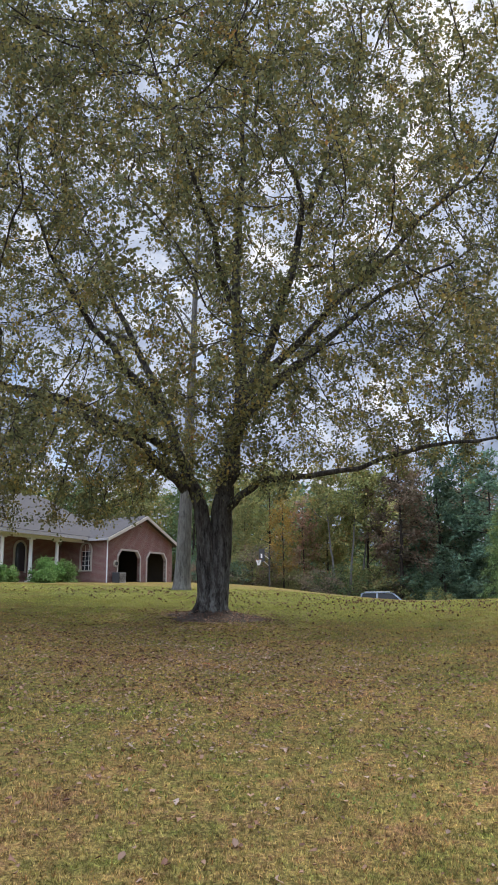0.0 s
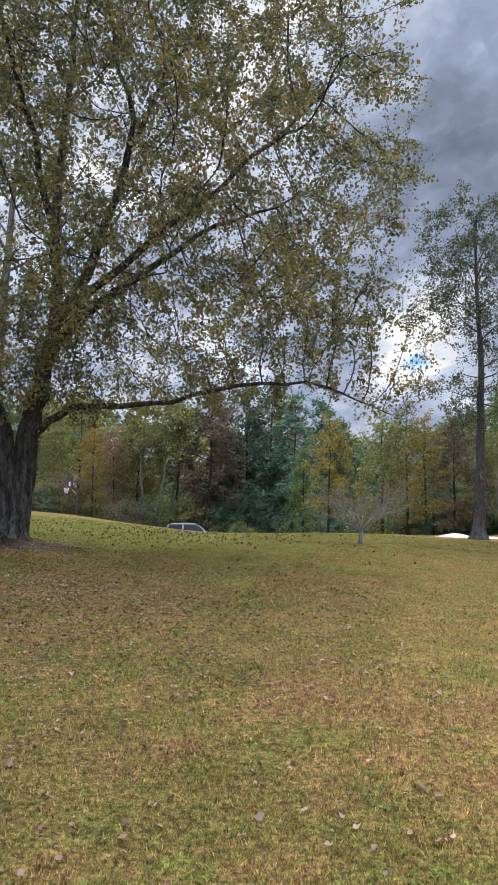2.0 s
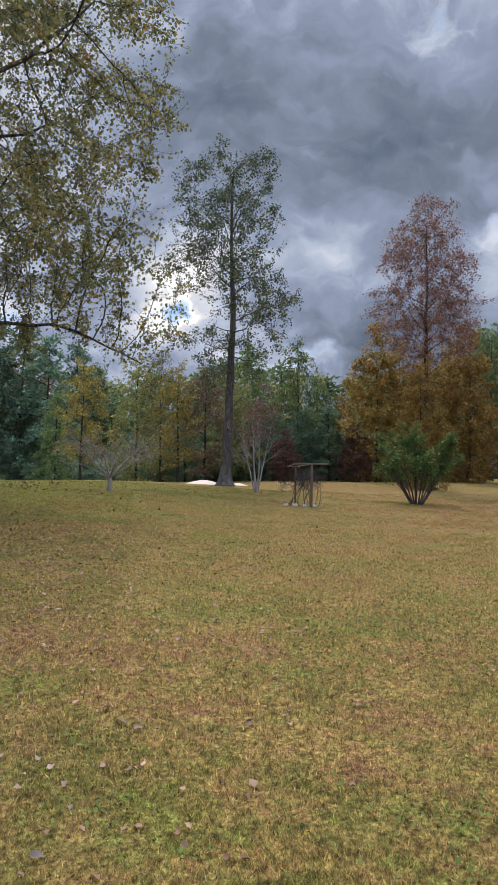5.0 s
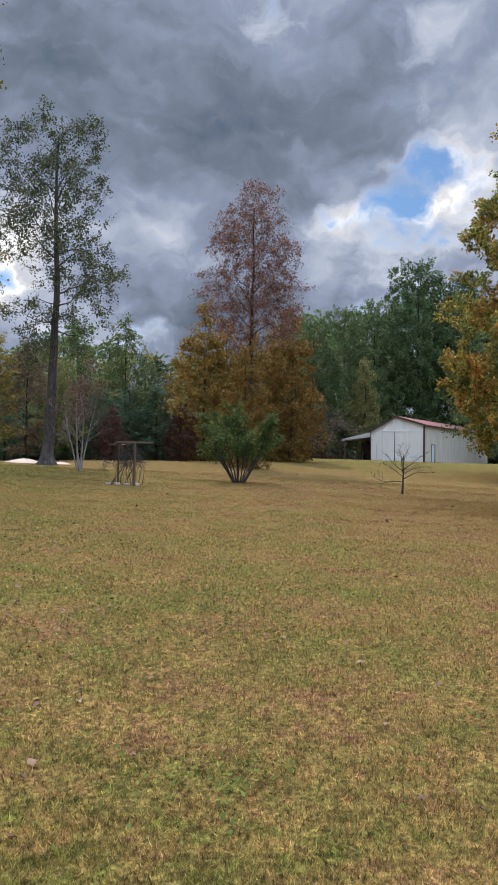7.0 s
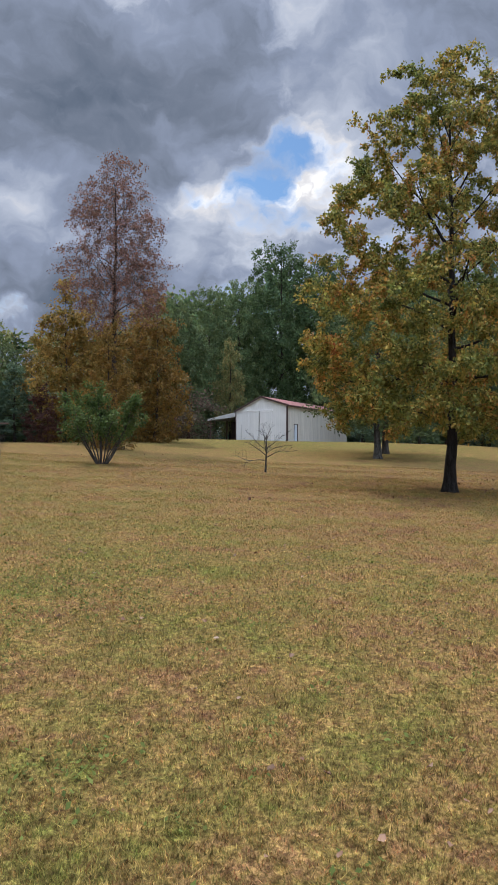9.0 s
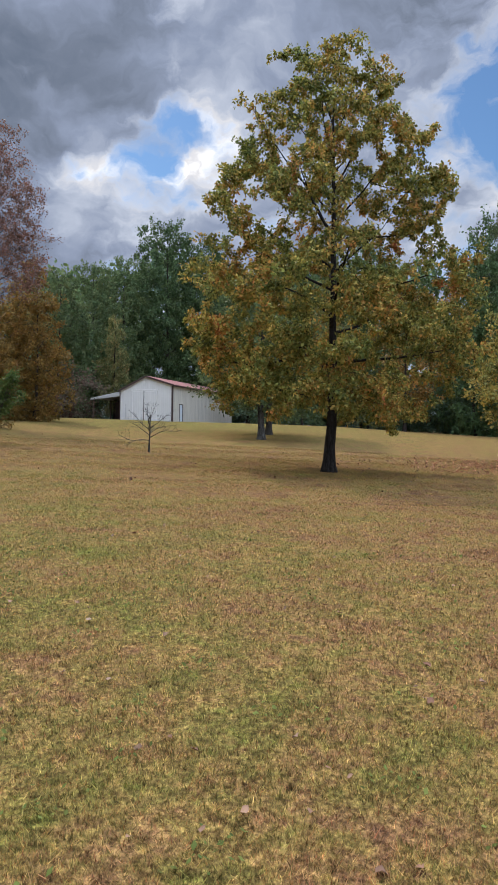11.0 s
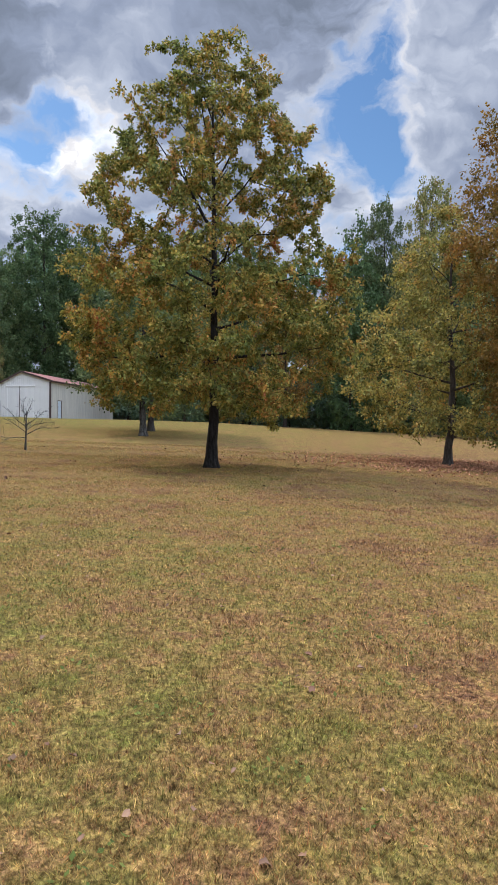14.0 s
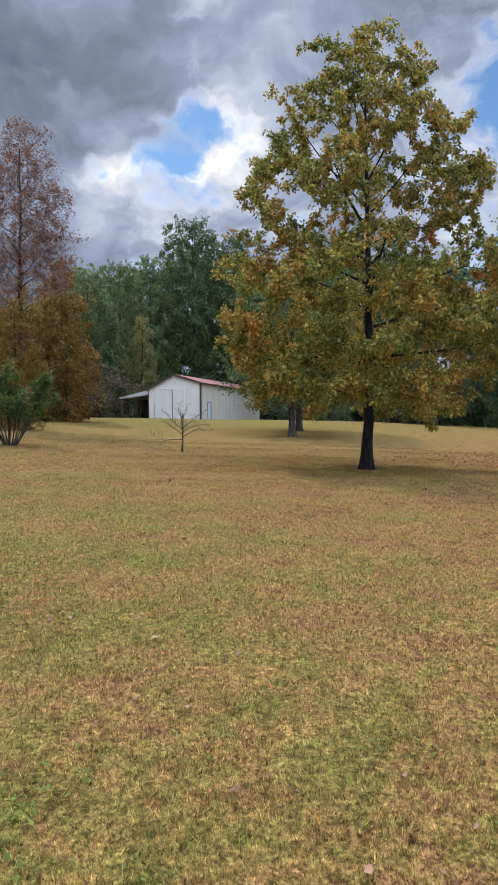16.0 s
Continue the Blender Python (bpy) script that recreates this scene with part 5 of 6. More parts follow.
for yy in (WY - 0.16, WY + 0.16):
    part("muntin", boxm(0.09, 0.128, yy - 0.015, yy + 0.015, 0.95, 2.6), M_WHITE, win)
for zz in (1.25, 1.56, 1.88, 2.2):
    part("muntin", boxm(0.09, 0.126, WY - WW, WY + WW, zz - 0.015, zz + 0.015), M_WHITE, win)
part("lintel_panel", prism([(WY - WW, 2.24), (WY + WW, 2.24), *arch[::-1]], (0.11, 0.129), "x"), m_brick, win)
# garage interior; its walls are coloured dark to stand for the shade inside
gi = bmesh.new()
box(gi, 0.22, GW - 0.22, 6.9, 7.1, -0.8, HE)
box(gi, GW - 0.22, GW, 0.22, 7.1, -0.8, HE)
box(gi, 0.0, 0.22, 3.9, 7.1, -0.8, HE)
part("garage_wall", gi, M_EARTH_SHADE, house, "garage wall coloured dark for the unlit inside")
part("garage_floor", boxm(0.22, GW - 0.22, -0.6, 6.9, -0.8, 0.0), M_EARTH_SHADE, house)
part("garage_ceiling", boxm(0.22, GW - 0.22, 0.22, 6.9, HE - 0.25, HE - 0.13), M_POST, house)
for x0, x1 in ((1.2, 3.8), (4.7, 7.2)):
    f = [(x0 - 0.11, 0.0), (x0 - 0.11, 1.92), (x0 + 0.32, 2.4), (x1 - 0.32, 2.4), (x1 + 0.11, 1.92), (x1 + 0.11, 0.0), (x1, 0.0), (x1, 1.85), (x1 - 0.38, 2.28), (x0 + 0.38, 2.28), (x0, 1.85), (x0, 0.0)]
    part("garage_door_surround", prism(f, (-0.06, 0.16)), M_CREAM, house, "cream surround with clipped corners")
    part("lintel_corner", prism([(x0 - 0.01, 1.84), (x0 + 0.38, 2.3), (x0 - 0.01, 2.3)], (0.02, 0.2)), m_brick, house)
    part("lintel_corner", prism([(x1 + 0.01, 1.84), (x1 + 0.01, 2.3), (x1 - 0.38, 2.3)], (0.02, 0.2)), m_brick, house)
bw = part("back_window", boxm(5.4, 6.3, 6.85, 6.89, 0.9, 2.0), M_PALEBLUE, house, "pale window at the back of the garage")
part("muntin", boxm(5.83, 5.87, 6.82, 6.848, 0.9, 2.0), M_IRON, bw)
part("muntin", boxm(5.4, 6.3, 6.82, 6.846, 1.43, 1.47), M_IRON, bw)
# wing roof: two slopes, ridge away from the gable
for a0, a1, s0, s1 in ((-0.45, GW / 2, HE - 0.2, HP), (GW + 0.45, GW / 2, HE - 0.2, HP)):
    part("wing_roof", prism([(a0, s0), (a1, s1), (a1, s1 + 0.14), (a0, s0 + 0.14)], (-0.4, 9.5)), m_shingle, house)
    part("rake_board", prism([(a0, s0 - 0.12), (a1, s1 - 0.12), (a1, s1 + 0.1), (a0, s0 + 0.1)], (-0.46, -0.405)), M_CREAM, house)
part("fascia", boxm(-0.5, -0.452, -0.4, 1.8, HE - 0.26, HE - 0.08), M_FASCIA, house)
# main block, porch and roof
mb = bmesh.new()
box(mb, -16, 0.0, 3.9, 4.12, -0.8, HE)
box(mb, -16, -15.78, 4.12, 14, -0.8, HE)
box(mb, -16, GW, 14, 14.22, -0.8, HE)
part("wall", mb, m_brick, house)
part("porch_floor", boxm(-16, 0.0, 1.6, 3.9, -0.8, 0.05), M_CONC, house)
part("porch_ceiling", boxm(-16, 0.0, 1.6, 3.9, HE - 0.12, HE - 0.04), M_WHITE, house)
part("main_roof", prism([(1.3, HE - 0.1), (8.5, 6.6), (8.5, 6.75), (1.3, HE + 0.06)], (-16.5, 3.0), "x"), m_shingle, house)
part("main_roof", prism([(8.5, 6.6), (14.8, HE - 0.1), (14.8, HE + 0.06), (8.5, 6.75)], (-16.5, 3.0), "x"), m_shingle, house)
part("fascia", boxm(-16.5, -0.5, 1.24, 1.3, HE - 0.2, HE + 0.02), M_FASCIA, house)
part("porch_beam", boxm(-16, -0.25, 1.75, 2.0, HE - 0.36, HE - 0.12), M_WHITE, house)
for xx in (-2.8, -5.2, -7.6, -10.0):
    bm = bmesh.new()
    rod(bm, (xx, 1.88, 0.14), (xx, 1.88, HE - 0.46), 0.13, 0.11, 16)
    box(bm, xx - 0.2, xx + 0.2, 1.68, 2.08, 0.051, 0.14)
    box(bm, xx - 0.19, xx + 0.19, 1.69, 2.07, HE - 0.46, HE - 0.361)
    part("porch_column", bm, M_WHITE, house, "round white porch column")
pa = [(-4.0 + 0.45 * math.cos(t_), 2.2 + 0.45 * math.sin(t_)) for t_ in np.linspace(math.pi, 0, 11)]
pw = part("porch_window", prism([(-4.45, 0.8), (-3.55, 0.8), *pa[::-1]], (3.86, 3.89)), m_pane, house)
po = [(-4.0 + 0.58 * math.cos(t_), 2.2 + 0.58 * math.sin(t_)) for t_ in np.linspace(math.pi, 0, 11)]
part("surround", prism([(-4.58, 0.7), *po, (-3.42, 0.7), (-3.55, 0.7), *pa[::-1], (-4.45, 0.7)], (3.82, 3.897)), M_CREAM, pw)
bm = bmesh.new()
rod(bm, (-0.06, -0.06, 0.0), (-0.06, -0.06, HE - 0.2), 0.045, sides=10)
part("downspout", bm, M_WHITE, house, "white corner downspout")
for k in range(8):
    part("quoin", boxm(0.1, 0.75 if k % 2 else 0.95, -0.035, -0.002, 0.1 + k * 0.33, 0.36 + k * 0.33), m_brick, house)


def on_house(x, y, z=0.0):
    return house.matrix_world @ Vector((x, y, z))


def bush_mound(seed, loc, w, h, mat=None):
    P = Plant(seed)
    for i in range(60):
        d = P.rng.normal(0, 1, 3)
        d[2] = abs(d[2])
        d /= np.linalg.norm(d)
        q = P.line((0, 0, 0.05), d * np.array([w, w, h]), np.linalg.norm(d * np.array([w, w, h])) * 0.95, 3, 0.08, 0.0)
        P.tube(q, [0.012, 0.01, 0.008, 0.005], 3)
        P.twigs.append(q)
        P.twigs.append(q)
    e = thing("boxwood_bush", "round clipped bright green bush by the porch", "bush", loc, 0, "bushes by the porch")
    mesh_part("stems", P.wood("stems"), B_BROWN, e)
    v_ = P.leaves("leaves", 3800, 0.11, loose=0.07)
    mesh_part("leaves", v_, mat or L_BOX, e)


L_BOX = leaf_material("leaf_boxwood", [(0.0, (0.11, 0.21, 0.06)), (0.5, (0.18, 0.31, 0.09)), (1.0, (0.27, 0.40, 0.13))], 0.25)
for i, (x_, y_, w_, h_) in enumerate(((-3.2, 0.8, 0.95, 1.5), (-5.2, 0.8, 0.9, 1.6), (-5.9, 0.0, 0.6, 0.85), (-8.3, 0.8, 0.8, 1.0), (-3.9, 1.0, 0.7, 1.6))):
    bush_mound(90 + i, on_house(x_, y_, -0.05), w_, h_)
P = stems(97, 10, 1.2, 0.7, 0.012, 0, 6)
w3 = on_house(-0.6, 2.6, -0.02)
plant_tree(P, "shrub", "grey twiggy leafless shrub under the arched window", (w3.x, w3.y, w3.z), L_RUSSET, B_PALE, 160, 0.06, category="shrub")
# by the garage wall
ac = new("air_conditioner")
ac.matrix_world = house.matrix_world @ pose(0.65, -0.55, 0)
tagged(ac, "dark box air-conditioning unit beside the garage", "air conditioner")
part("case", boxm(-0.38, 0.38, -0.3, 0.3, 0.0, 0.75, bevel=0.03), M_IRON, ac)
for k in range(9):
    part("louvre", boxm(-0.34, 0.34, -0.315, -0.303, 0.08 + k * 0.07, 0.11 + k * 0.07), M_TIN, ac)
hr = new("hose_reel")
hr.matrix_world = house.matrix_world @ pose(0.85, -0.02, 1.35)
tagged(hr, "round garden hose reel on the brick wall", "hose reel")
bm = bmesh.new()
rod(bm, (0, 0, 0), (0, -0.2, 0), 0.12, sides=20)
part("drum", bm, M_IRON, hr)
bm = bmesh.new()
for k in range(3):
    for t_ in range(20):
        a0, a1 = t_ * math.pi / 10, (t_ + 1) * math.pi / 10
        rod(bm, (0.2 * math.cos(a0), -0.05 - k * 0.05, 0.2 * math.sin(a0)), (0.2 * math.cos(a1), -0.05 - k * 0.05, 0.2 * math.sin(a1)), 0.03, sides=6)
part("hose", bm, plain_material("hose_tan", (0.45, 0.42, 0.36), 0.6), hr)

# ---- basketball hoop ----
hx, hy = polar(1.0, 61.3)
hoop = thing("basketball_hoop", "dark basketball backboard with white net on a pole", "basketball hoop", (hx, hy, gz(hx, hy)), 20)
top = 2.0 + 3.9 - gz(hx, hy) - 0.45
bm = bmesh.new()
rod(bm, (0.55, 0, -0.3), (0.55, 0, top), 0.06, sides=10)
part("pole", bm, M_IRON, hoop)
bm = bmesh.new()
rod(bm, (0.55, 0, top - 0.5), (-0.05, 0, top - 0.1), 0.035)
rod(bm, (0.55, 0, top - 1.1), (-0.05, 0, top - 0.6), 0.035)
part("bracket", bm, M_TIN, hoop)
bd = part("backboard", boxm(-0.12, -0.07, -0.6, 0.6, top - 0.75, top + 0.3, bevel=0.02), M_IRON, hoop)
part("target_square", boxm(-0.126, -0.122, -0.2, 0.2, top - 0.45, top - 0.1), M_WHITE, bd)
bm = bmesh.new()
for t_ in range(16):
    a0, a1 = t_ * math.pi / 8, (t_ + 1) * math.pi / 8
    rod(bm, (-0.38 + 0.23 * math.cos(a0), 0.23 * math.sin(a0), top - 0.6), (-0.38 + 0.23 * math.cos(a1), 0.23 * math.sin(a1), top - 0.6), 0.012, sides=6)
part("rim", bm, plain_material("rim_orange", (0.5, 0.12, 0.03), 0.5), hoop)
bm = bmesh.new()
for t_ in range(12):
    a0 = t_ * math.pi / 6
    for s_ in (1, -1):
        a1 = a0 + s_ * math.pi / 6
        rod(bm, (-0.38 + 0.22 * math.cos(a0), 0.22 * math.sin(a0), top - 0.6), (-0.38 + 0.11 * math.cos(a1), 0.11 * math.sin(a1), top - 1.05), 0.014, sides=4)
part("net", bm, M_WHITE, hoop, "white cord net")

# ---- parked car ----
M_SILVER = plain_material("silver_blue_paint", (0.34, 0.41, 0.52), 0.25, 0.5, vary=0.04)
M_CAR_GLASS = plain_material("tinted_car_glass", (0.02, 0.024, 0.03), 0.12, vary=0.05)
M_TYRE = plain_material("tyre_rubber", (0.03, 0.03, 0.03), 0.85)
cx, cy = polar(10.45, 62.6)
car = thing("parked_car", "silver-blue estate car parked beyond the crest of the lawn", "car", (cx, cy, gz(cx, cy)), -12)
low = [(-2.4, 0.35), (-2.45, 0.75), (-2.35, 1.02), (-2.2, 1.08), (1.15, 1.06), (2.1, 0.95), (2.42, 0.75), (2.42, 0.35)]
bmb = prism(low, (-0.9, 0.9))
bmesh.ops.bevel(bmb, geom=list(bmb.edges), offset=0.06, segments=2, affect="EDGES")
part("body", bmb, M_SILVER, car)
cab = [(-2.28, 1.07), (-2.1, 1.62), (-1.8, 1.72), (-0.2, 1.74), (0.5, 1.64), (1.2, 1.08)]
bmc = prism(cab, (-0.72, 0.72))
bmesh.ops.bevel(bmc, geom=list(bmc.edges), offset=0.06, segments=2, affect="EDGES")
part("cabin", bmc, M_CAR_GLASS, car, "dark glazed cabin")
bmr = prism([(-2.16, 1.66), (-1.82, 1.75), (-0.2, 1.77), (0.5, 1.68), (0.45, 1.74), (-0.2, 1.82), (-1.84, 1.8), (-2.2, 1.7)], (-0.7, 0.7))
part("roof", bmr, M_SILVER, car)
for s_ in (-1, 1):
    yb = 0.735 * s_
    for x0, x1, x2, x3 in ((-2.3, -2.2, -2.12, -2.0), (-0.95, -0.8, -0.9, -0.75), (0.5, 0.66, 1.16, 1.3)):
        if x0 == 0.5:
            pts_ = [(1.12, 1.05), (1.28, 1.05), (0.58, 1.68), (0.42, 1.68)]
        else:
            pts_ = [(x0, 1.05), (x1 + 0.02, 1.05), (x3, 1.72), (x2, 1.72)]
        part("pillar", prism(pts_, (min(yb, yb - 0.02 * s_), max(yb, yb - 0.02 * s_))), M_SILVER, car)
    part("roof_rail", boxm(-1.9, 0.2, 0.6 * s_ - 0.02, 0.6 * s_ + 0.02, 1.83, 1.87), M_TIN, car)
    part("side_mirror", boxm(0.95, 1.12, 0.95 * s_ - 0.1, 0.95 * s_ + 0.1, 1.08, 1.22, bevel=0.03), M_SILVER, car)
    for x_ in (-1.5, 1.5):
        bm = bmesh.new()
        rod(bm, (x_, 0.72 * s_, 0.34), (x_, 0.93 * s_, 0.34), 0.34, sides=24)
        wh = part("wheel", bm, M_TYRE, car)
        bm = bmesh.new()
        rod(bm, (x_, 0.90 * s_, 0.34), (x_, 0.945 * s_, 0.34), 0.2, sides=20)
        part("rim", bm, M_TIN, wh)
for yy in (-0.65, 0.65):
    part("headlight", boxm(2.33, 2.44, yy - 0.16, yy + 0.16, 0.7, 0.84, bevel=0.03), M_WHITE, car)
    part("tail_light", boxm(-2.47, -2.36, yy - 0.12, yy + 0.12, 0.8, 1.0, bevel=0.02), plain_material("lamp_red", (0.35, 0.02, 0.02), 0.3), car)

# ---- covered heaps by the tall tree ----
M_TARP = plain_material("pale_tarp", (0.50, 0.40, 0.34), 0.7, vary=0.12, scale=1.2, bump=0.3)
for az_, r_, w_, l_, h_, s_ in ((30.35, 47.2, 1.4, 0.9, 0.28, 1), (33.25, 47.0, 0.8, 0.7, 0.18, 2)):
    x_, y_ = polar(az_, r_)
    g_ = 25
    u_ = np.linspace(-1, 1, g_)
    U, W = np.meshgrid(u_, u_, indexing="ij")
    rr = np.sqrt(U ** 2 + W ** 2)
    H_ = h_ * np.clip(1 - rr ** 2, 0, 1) ** 0.7 * (1 + 0.25 * np.sin(3 * U + s_) * np.cos(4 * W)) - 0.08
    V_ = np.stack([U * w_, W * l_, H_], -1).reshape(-1, 3)
    ii, jj = np.meshgrid(np.arange(g_ - 1), np.arange(g_ - 1), indexing="ij")
    q_ = (ii * g_ + jj).ravel()
    F_ = np.stack([q_, q_ + g_, q_ + g_ + 1, q_ + 1], -1)
    ob = mesh_part("tarped_heap", np_mesh("tarped_heap", V_, F_, True), M_TARP, None, m=pose(x_, y_, gz(x_, y_), 0, 0, -az_))
    tagged(ob, "low heap under a pale pinkish tarp beside the tall tree", "heap", "covered heaps")

# ---- grape arbour ----
ax, ay = 16.97, 20.71
az0 = gz(ax, ay)
arb = thing("grape_arbour", "rustic post-and-bar arbour with bare tangled vines", "arbour", (ax, ay, az0), -39.3)
bm = bmesh.new()
rod(bm, (0, 0, -0.3), (0, 0, 1.55), 0.05, 0.045, 10)
part("post", bm, M_POST, arb)
part("crossbar", boxm(-0.68, 0.62, -0.03, 0.03, 1.55, 1.61, bevel=0.008), M_POST, arb, "flat weathered crossbar")
bm = bmesh.new()
rod(bm, (-0.62, 0.9, -0.3), (-0.62, 0.9, 1.48), 0.035, 0.03, 10)
part("post", bm, M_POST, arb)
part("crossbar", boxm(-1.0, -0.5, 0.88, 0.92, 1.48, 1.51, bevel=0.008), M_POST, arb)
bm = bmesh.new()
rod(bm, (-0.62, 0, 1.57), (-0.9, 0.9, 1.5), 0.008)
rod(bm, (0.0, 0, 1.57), (-0.55, 0.9, 1.5), 0.008)
part("wire", bm, M_TIN, arb)
P = Plant(120)
for i in range(12):
    x0, y0 = -0.85 + 0.1 * i, 0.2 + 0.2 * (i % 4)
    q = P.line((x0, y0, -0.05), (P.rng.uniform(-0.2, 0.2), 0.05, 1.0), 1.45, 8, 0.16, 0.2)
    rr = np.linspace(0.016 if i % 3 == 0 else 0.009, 0.008, 9)
    P.tube(q, rr, 6)
    P.fork(q, rr, 13, (0.55, 1.0), 0.5, 1.2, 1, -0.6, 4, 0.1, 0.4)
mesh_part("vines", P.wood("vines"), B_DARK, arb, "brown leafless grape vines")
for k in range(4):
    x_, y_ = arb.matrix_world @ Vector((-0.95 + k * 0.34, 0.28, 0)), 0
    ob = part("edging_stone", boxm(-0.1, 0.1, -0.08, 0.08, -0.06, 0.06 + 0.02 * (k % 2), bevel=0.025), M_CONC)
    ob.matrix_world = pose(x_.x, x_.y, gz(x_.x, x_.y), 0, 0, -39 + 14 * k)
    tagged(ob, "pale concrete block at the foot of the arbour", "block", "blocks by the arbour")
for az_, r_ in ((36.2, 52), (37.0, 52)):
    x_, y_ = polar(az_, r_)
    bm = bmesh.new()
    rod(bm, (0, 0, -0.1), (0, 0, 0.2), 0.08, 0.06, 10)
    ob = part("marker_stub", bm, M_TARP)
    ob.matrix_world = pose(x_, y_, gz(x_, y_))
    tagged(ob, "short pale stub standing in the grass", "stub", "stubs in the grass")

# ---- grass and fallen leaves ----
rng = np.random.default_rng(3)


def sector(n, r0, r1, a0=-24, a1=100, power=1.0):
    u = rng.uniform(0, 1, n)
    r = (r0 ** (2 / power) + (r1 ** (2 / power) - r0 ** (2 / power)) * u) ** (power / 2)
    az = np.radians(rng.uniform(a0, a1, n))
    return r * np.sin(az), r * np.cos(az), r


NT = 170000
tu = rng.uniform(0, 1, NT)
tr_ = (1.7 ** 0.3 + (42 ** 0.3 - 1.7 ** 0.3) * tu) ** (1 / 0.3)
ta = np.radians(rng.uniform(-22, 104, NT))
# thinner all round behind the eye
rear = np.arange(NT) >= NT - 22000
tr_[rear] = 12.0 * np.sqrt(rng.uniform(0.0002, 1, rear.sum())) * rng.uniform(0.4, 1, rear.sum())
ta[rear] = np.radians(np.where(tr_[rear] < 1.9, rng.uniform(0, 360, rear.sum()), rng.uniform(104, 338, rear.sum())))
PB = 7
n = NT * PB
rep_ = np.repeat(np.arange(NT), PB)
sp = (0.020 + 0.007 * tr_)[rep_]
bx_ = 0.42 + (tr_ * np.sin(ta))[rep_] + rng.normal(0, 1, n) * sp
by_ = -0.3 + (tr_ * np.cos(ta))[rep_] + rng.normal(0, 1, n) * sp
br_ = tr_[rep_]
bzz = ground_z(bx_, by_)
hgt = (rng.gamma(4.0, 0.0040, n) + 0.009) * rng.lognormal(-0.05, 0.30, NT)[rep_] * (0.92 + 0.22 * np.sin(bx_ * 3.1 + 1.7 * np.sin(by_ * 2.3)) * np.sin(by_ * 2.7 + 1.3 * np.sin(bx_ * 1.9)))
hgt = np.clip(hgt, 0.008, 0.040)
wid = (0.0011 + 0.00052 * br_) * rng.uniform(0.7, 1.4, n)
ang = rng.uniform(0, 2 * np.pi, n)
bend = rng.normal(0, 0.55, (n, 2)) * hgt[:, None]
base = np.stack([bx_, by_, bzz - 0.004], -1)
dx = np.stack([np.cos(ang) * wid, np.sin(ang) * wid, 0 * wid], -1)
tip = base + np.concatenate([bend, hgt[:, None]], 1)
gvv = np.stack([base - dx, base + dx, tip], 1).reshape(-1, 3)
gff = np.arange(3 * n).reshape(-1, 3)
grass = mesh_part("grass", np_mesh("grass", gvv, gff), m_blade)
tagged(grass, "short mown grass blades, green mixed with dry tan", "grass", kind="stuff")

# broad-leaved weeds in loose mats
L_WEED = leaf_material("leaf_weed", [(0.0, (0.085, 0.12, 0.03)), (0.5, (0.15, 0.19, 0.045)), (1.0, (0.24, 0.27, 0.07))], 0.3, rough=0.95, bias=0.25, clump=1.5)
wx, wy = [], []
for mx0, my0, mrad, mn in ((5.2, 4.9, 0.75, 900), (4.1, 4.4, 0.35, 260), (6.0, 5.6, 0.5, 300), (8.5, 5.4, 0.5, 160), (3.0, 2.2, 0.3, 160), (-0.6, 3.6, 0.22, 110), (1.1, 5.6, 0.3, 120)):
    wx.append(mx0 + rng.normal(0, mrad, mn)), wy.append(my0 + rng.normal(0, mrad * 0.8, mn))
c_x, c_y, c_r = sector(420, 2.2, 22, -22, 100, 1.6)
own = rng.integers(0, 420, 9000)
wx.append(c_x[own] + rng.normal(0, 0.07, 9000) * (1 + 0.06 * c_r[own])), wy.append(c_y[own] + rng.normal(0, 0.07, 9000) * (1 + 0.06 * c_r[own]))
wx, wy = np.concatenate(wx), np.concatenate(wy)
far_ = np.hypot(wx, wy) > 1.9
wx, wy = wx[far_], wy[far_]
nw = len(wx)
wa, wl = rng.uniform(0, 2 * np.pi, nw), rng.uniform(0.014, 0.034, nw)
wd = np.stack([np.cos(wa), np.sin(wa), rng.uniform(0.1, 0.9, nw)], -1) * wl[:, None]
ws = np.stack([-np.sin(wa), np.cos(wa), rng.normal(0, 0.3, nw)], -1) * (wl * 0.36)[:, None]
wp = np.stack([wx, wy, ground_z(wx, wy) + rng.uniform(0.006, 0.024, nw)], -1)
wv_ = np.stack([wp, wp + wd * 0.5 + ws, wp + wd, wp + wd * 0.5 - ws], 1).reshape(-1, 3)
wo = np.arange(nw)[:, None] * 4
tagged(mesh_part("weeds", np_mesh("weeds", wv_, np.concatenate([wo + np.array([[0, 1, 2]]), wo + np.array([[0, 2, 3]])], 1).reshape(-1, 3)), L_WEED), "low mats of bright green broad-leaved weeds in the lawn", "weeds", kind="stuff")

L_LITTER = leaf_material("leaf_litter", [(0.0, (0.103, 0.052, 0.034)), (0.35, (0.215, 0.112, 0.069)), (0.55, (0.310, 0.189, 0.120)), (0.76, (0.345, 0.232, 0.165)), (0.9, (0.430, 0.330, 0.260)), (1.0, (0.396, 0.138, 0.052))], 0.15, bias=0.25)
L_LITTER_DARK = leaf_material("leaf_litter_dark", [(0.0, (0.102, 0.063, 0.045)), (0.6, (0.247, 0.135, 0.090)), (1.0, (0.405, 0.203, 0.135))], 0.1)


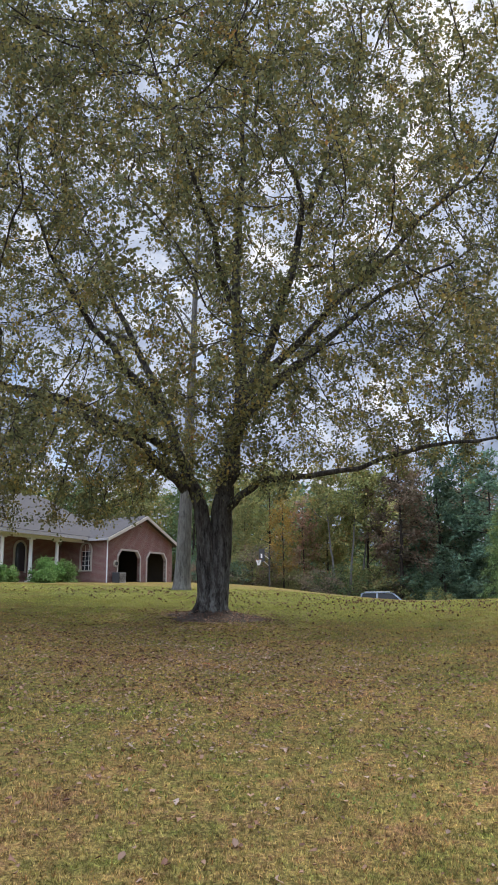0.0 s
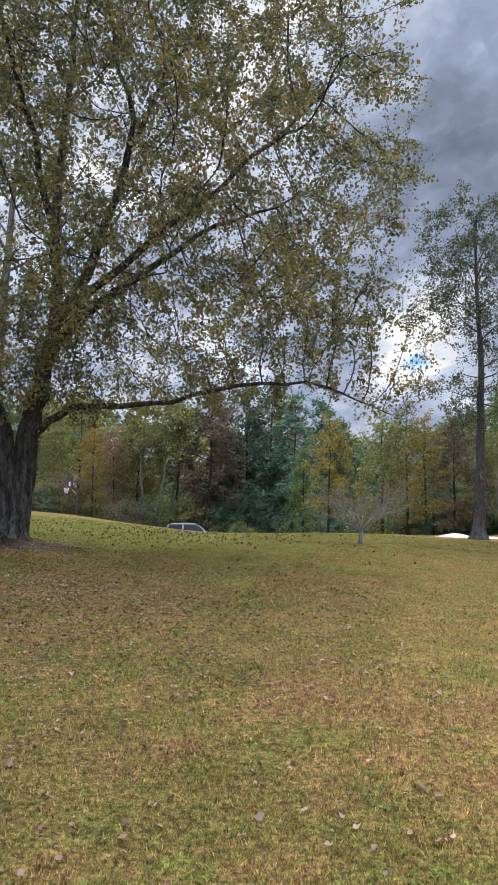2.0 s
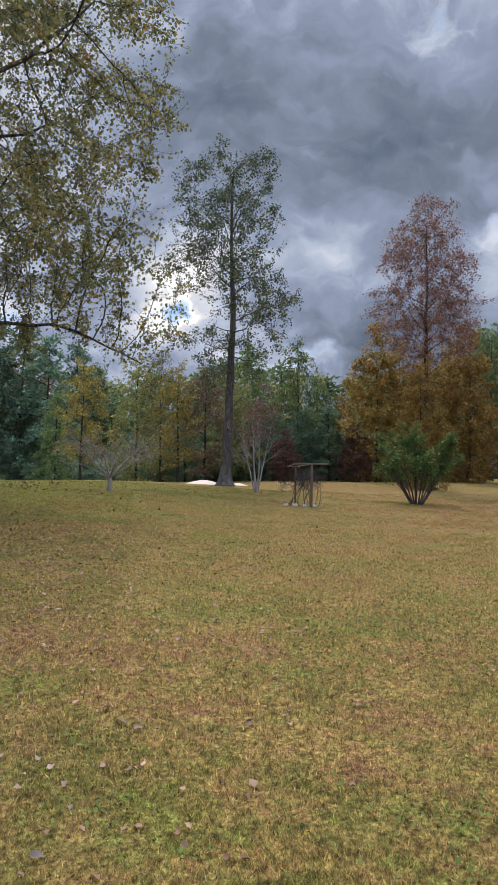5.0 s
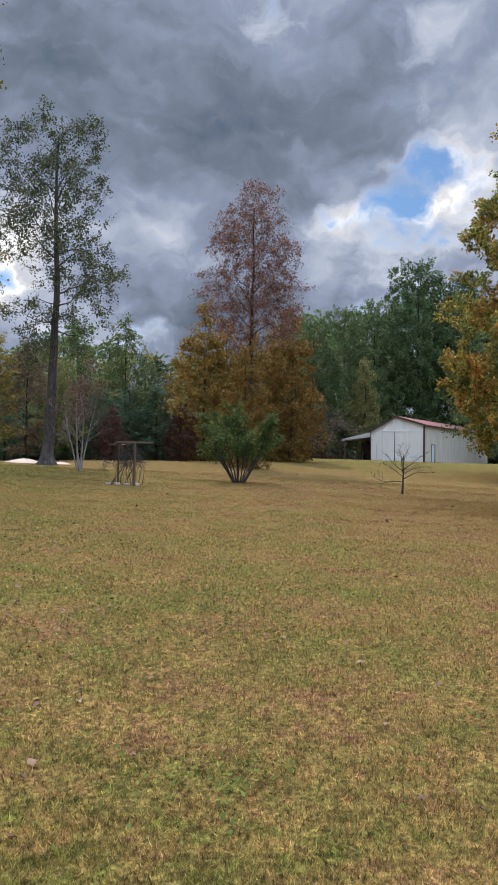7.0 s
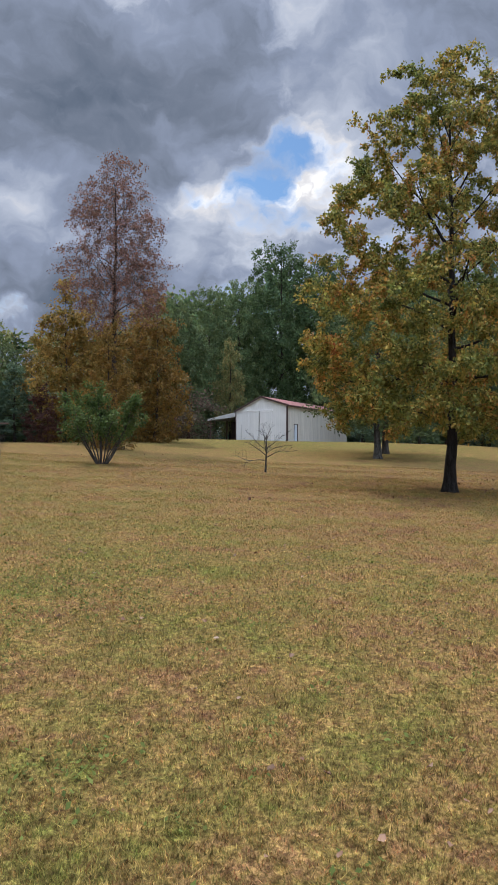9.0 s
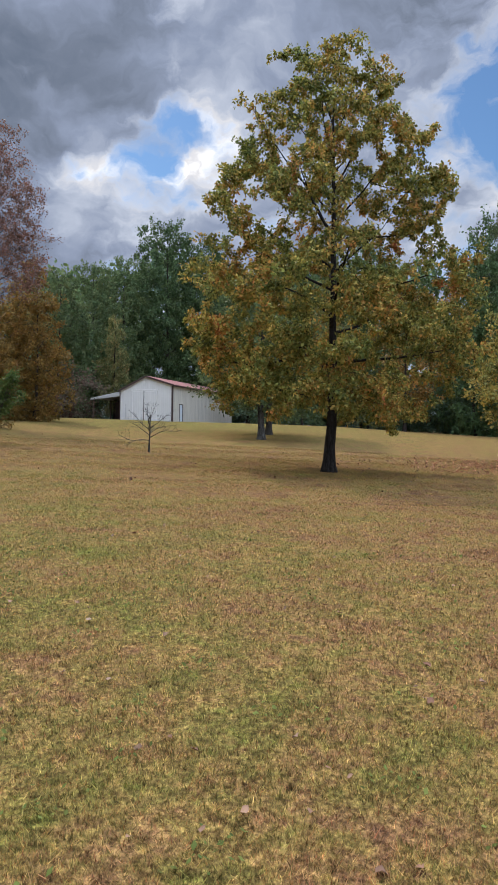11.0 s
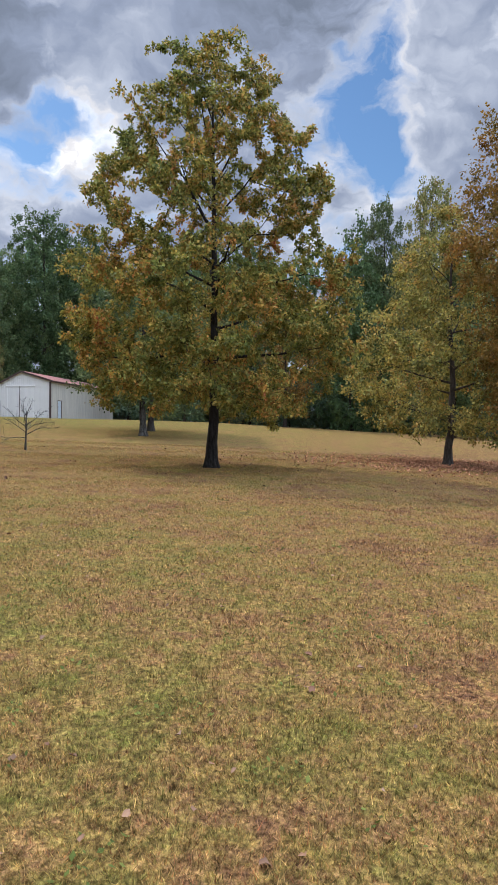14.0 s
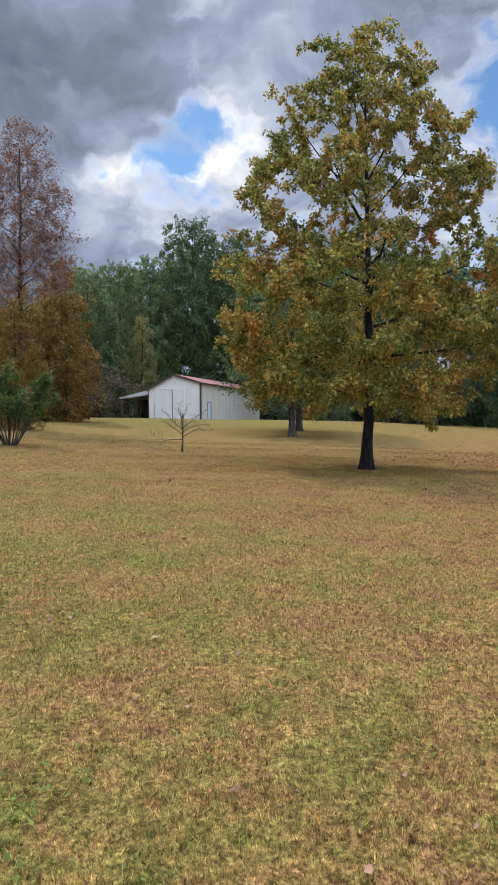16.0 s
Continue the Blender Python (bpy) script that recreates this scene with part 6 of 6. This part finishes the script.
def litter(x, y, size, lift, curl=0.32):
    n = len(x)
    z = ground_z(x, y) + lift + 0.3 * np.clip(1 - np.hypot(x - MAPLE[0] - 0.1, y - MAPLE[1] + 0.1) / 1.6, 0, 1) ** 1.25
    a_ = rng.uniform(0, 2 * np.pi, n)
    L = size * np.minimum(rng.lognormal(0, 0.35, n), 1.4)
    tilt = rng.normal(0, 0.18, n)
    d = np.stack([np.cos(a_), np.sin(a_), tilt], -1)
    s = np.stack([-np.sin(a_), np.cos(a_), rng.normal(0, 0.18, n)], -1)
    p = np.stack([x, y, z], -1)
    ring = []
    for k_ in range(6):
        t_ = k_ * math.pi / 3
        rad_ = L * rng.uniform(0.28, 0.6, n)
        up_ = L * rng.uniform(-0.1, curl, n)
        ring.append(p + d * (rad_ * math.cos(t_))[:, None] + s * (rad_ * 0.8 * math.sin(t_))[:, None] + np.array([0, 0, 1.0]) * up_[:, None])
    v = np.stack([p] + ring, 1).reshape(-1, 3)
    o = np.arange(n)[:, None] * 7
    f = np.concatenate([o + np.array([[0, 1 + k_, 1 + (k_ + 1) % 6]]) for k_ in range(6)], 1).reshape(-1, 3)
    return v, f


# thick below the maple, thin elsewhere
def near_tree(cx, cy, rad, n, sx=1.0):
    r = rad * np.sqrt(rng.uniform(0, 1, n)) * rng.uniform(0.3, 1, n)
    a_ = rng.uniform(0, 2 * np.pi, n)
    return cx + r * np.cos(a_) * sx, cy + r * np.sin(a_)


xs, ys = [], []
for cx_, cy_, rad_, n_ in ((MAPLE[0], MAPLE[1], 4.0, 4200), (MAPLE[0] - 1, MAPLE[1] - 6, 10.0, 11000), (-0.5, 10.5, 7.0, 6000), (40.5, -2.0, 9.5, 4200), (24.5, 7, 6, 220)):
    x_, y_ = near_tree(cx_, cy_, rad_, n_)
    xs.append(x_), ys.append(y_)
x_, y_, _ = sector(420, 2.2, 14)
xs.append(x_), ys.append(y_)
x_, y_, _ = sector(1500, 2.2, 15, -22, 42)
xs.append(x_), ys.append(y_)
X_, Y_ = np.concatenate(xs), np.concatenate(ys)
ok = np.hypot(X_ - 0.4, Y_ + 0.2) > 2.0
v_, f_ = litter(X_[ok], Y_[ok], 0.042, 0.022)
tagged(mesh_part("leaf_litter", np_mesh("leaf_litter", v_, f_), L_LITTER), "scattered fallen brown and pinkish leaves on the grass", "fallen leaves", kind="stuff")
xs, ys = [], []
for t_ in (near_tree(6, 32, 12, 620), near_tree(-4, 33, 8, 420), near_tree(MAPLE[0] + 4, MAPLE[1] + 6, 8, 240), sector(110, 17, 45, 0, 95)[:2], near_tree(33, 3, 9, 130)):
    xs.append(t_[0]), ys.append(t_[1])
v_, f_ = litter(np.concatenate(xs), np.concatenate(ys), 0.068, 0.03, 0.9)
tagged(mesh_part("leaf_litter", np_mesh("leaf_litter", v_, f_), L_LITTER_DARK), "dark curled leaves dotted over the far lawn", "fallen leaves", kind="stuff")

L_LITTER_RED = leaf_material("leaf_litter_red", [(0.0, (0.259, 0.136, 0.087)), (0.5, (0.517, 0.251, 0.154)), (1.0, (0.813, 0.444, 0.270))], 0.1)
x_, y_ = near_tree(35.5, -1.5, 9.5, 5000)
v_, f_ = litter(x_, y_, 0.07, 0.03, 0.7)
tagged(mesh_part("leaf_litter", np_mesh("leaf_litter", v_, f_), L_LITTER_RED), "carpet of red-brown leaves below the yellow-green maple", "fallen leaves", kind="stuff")
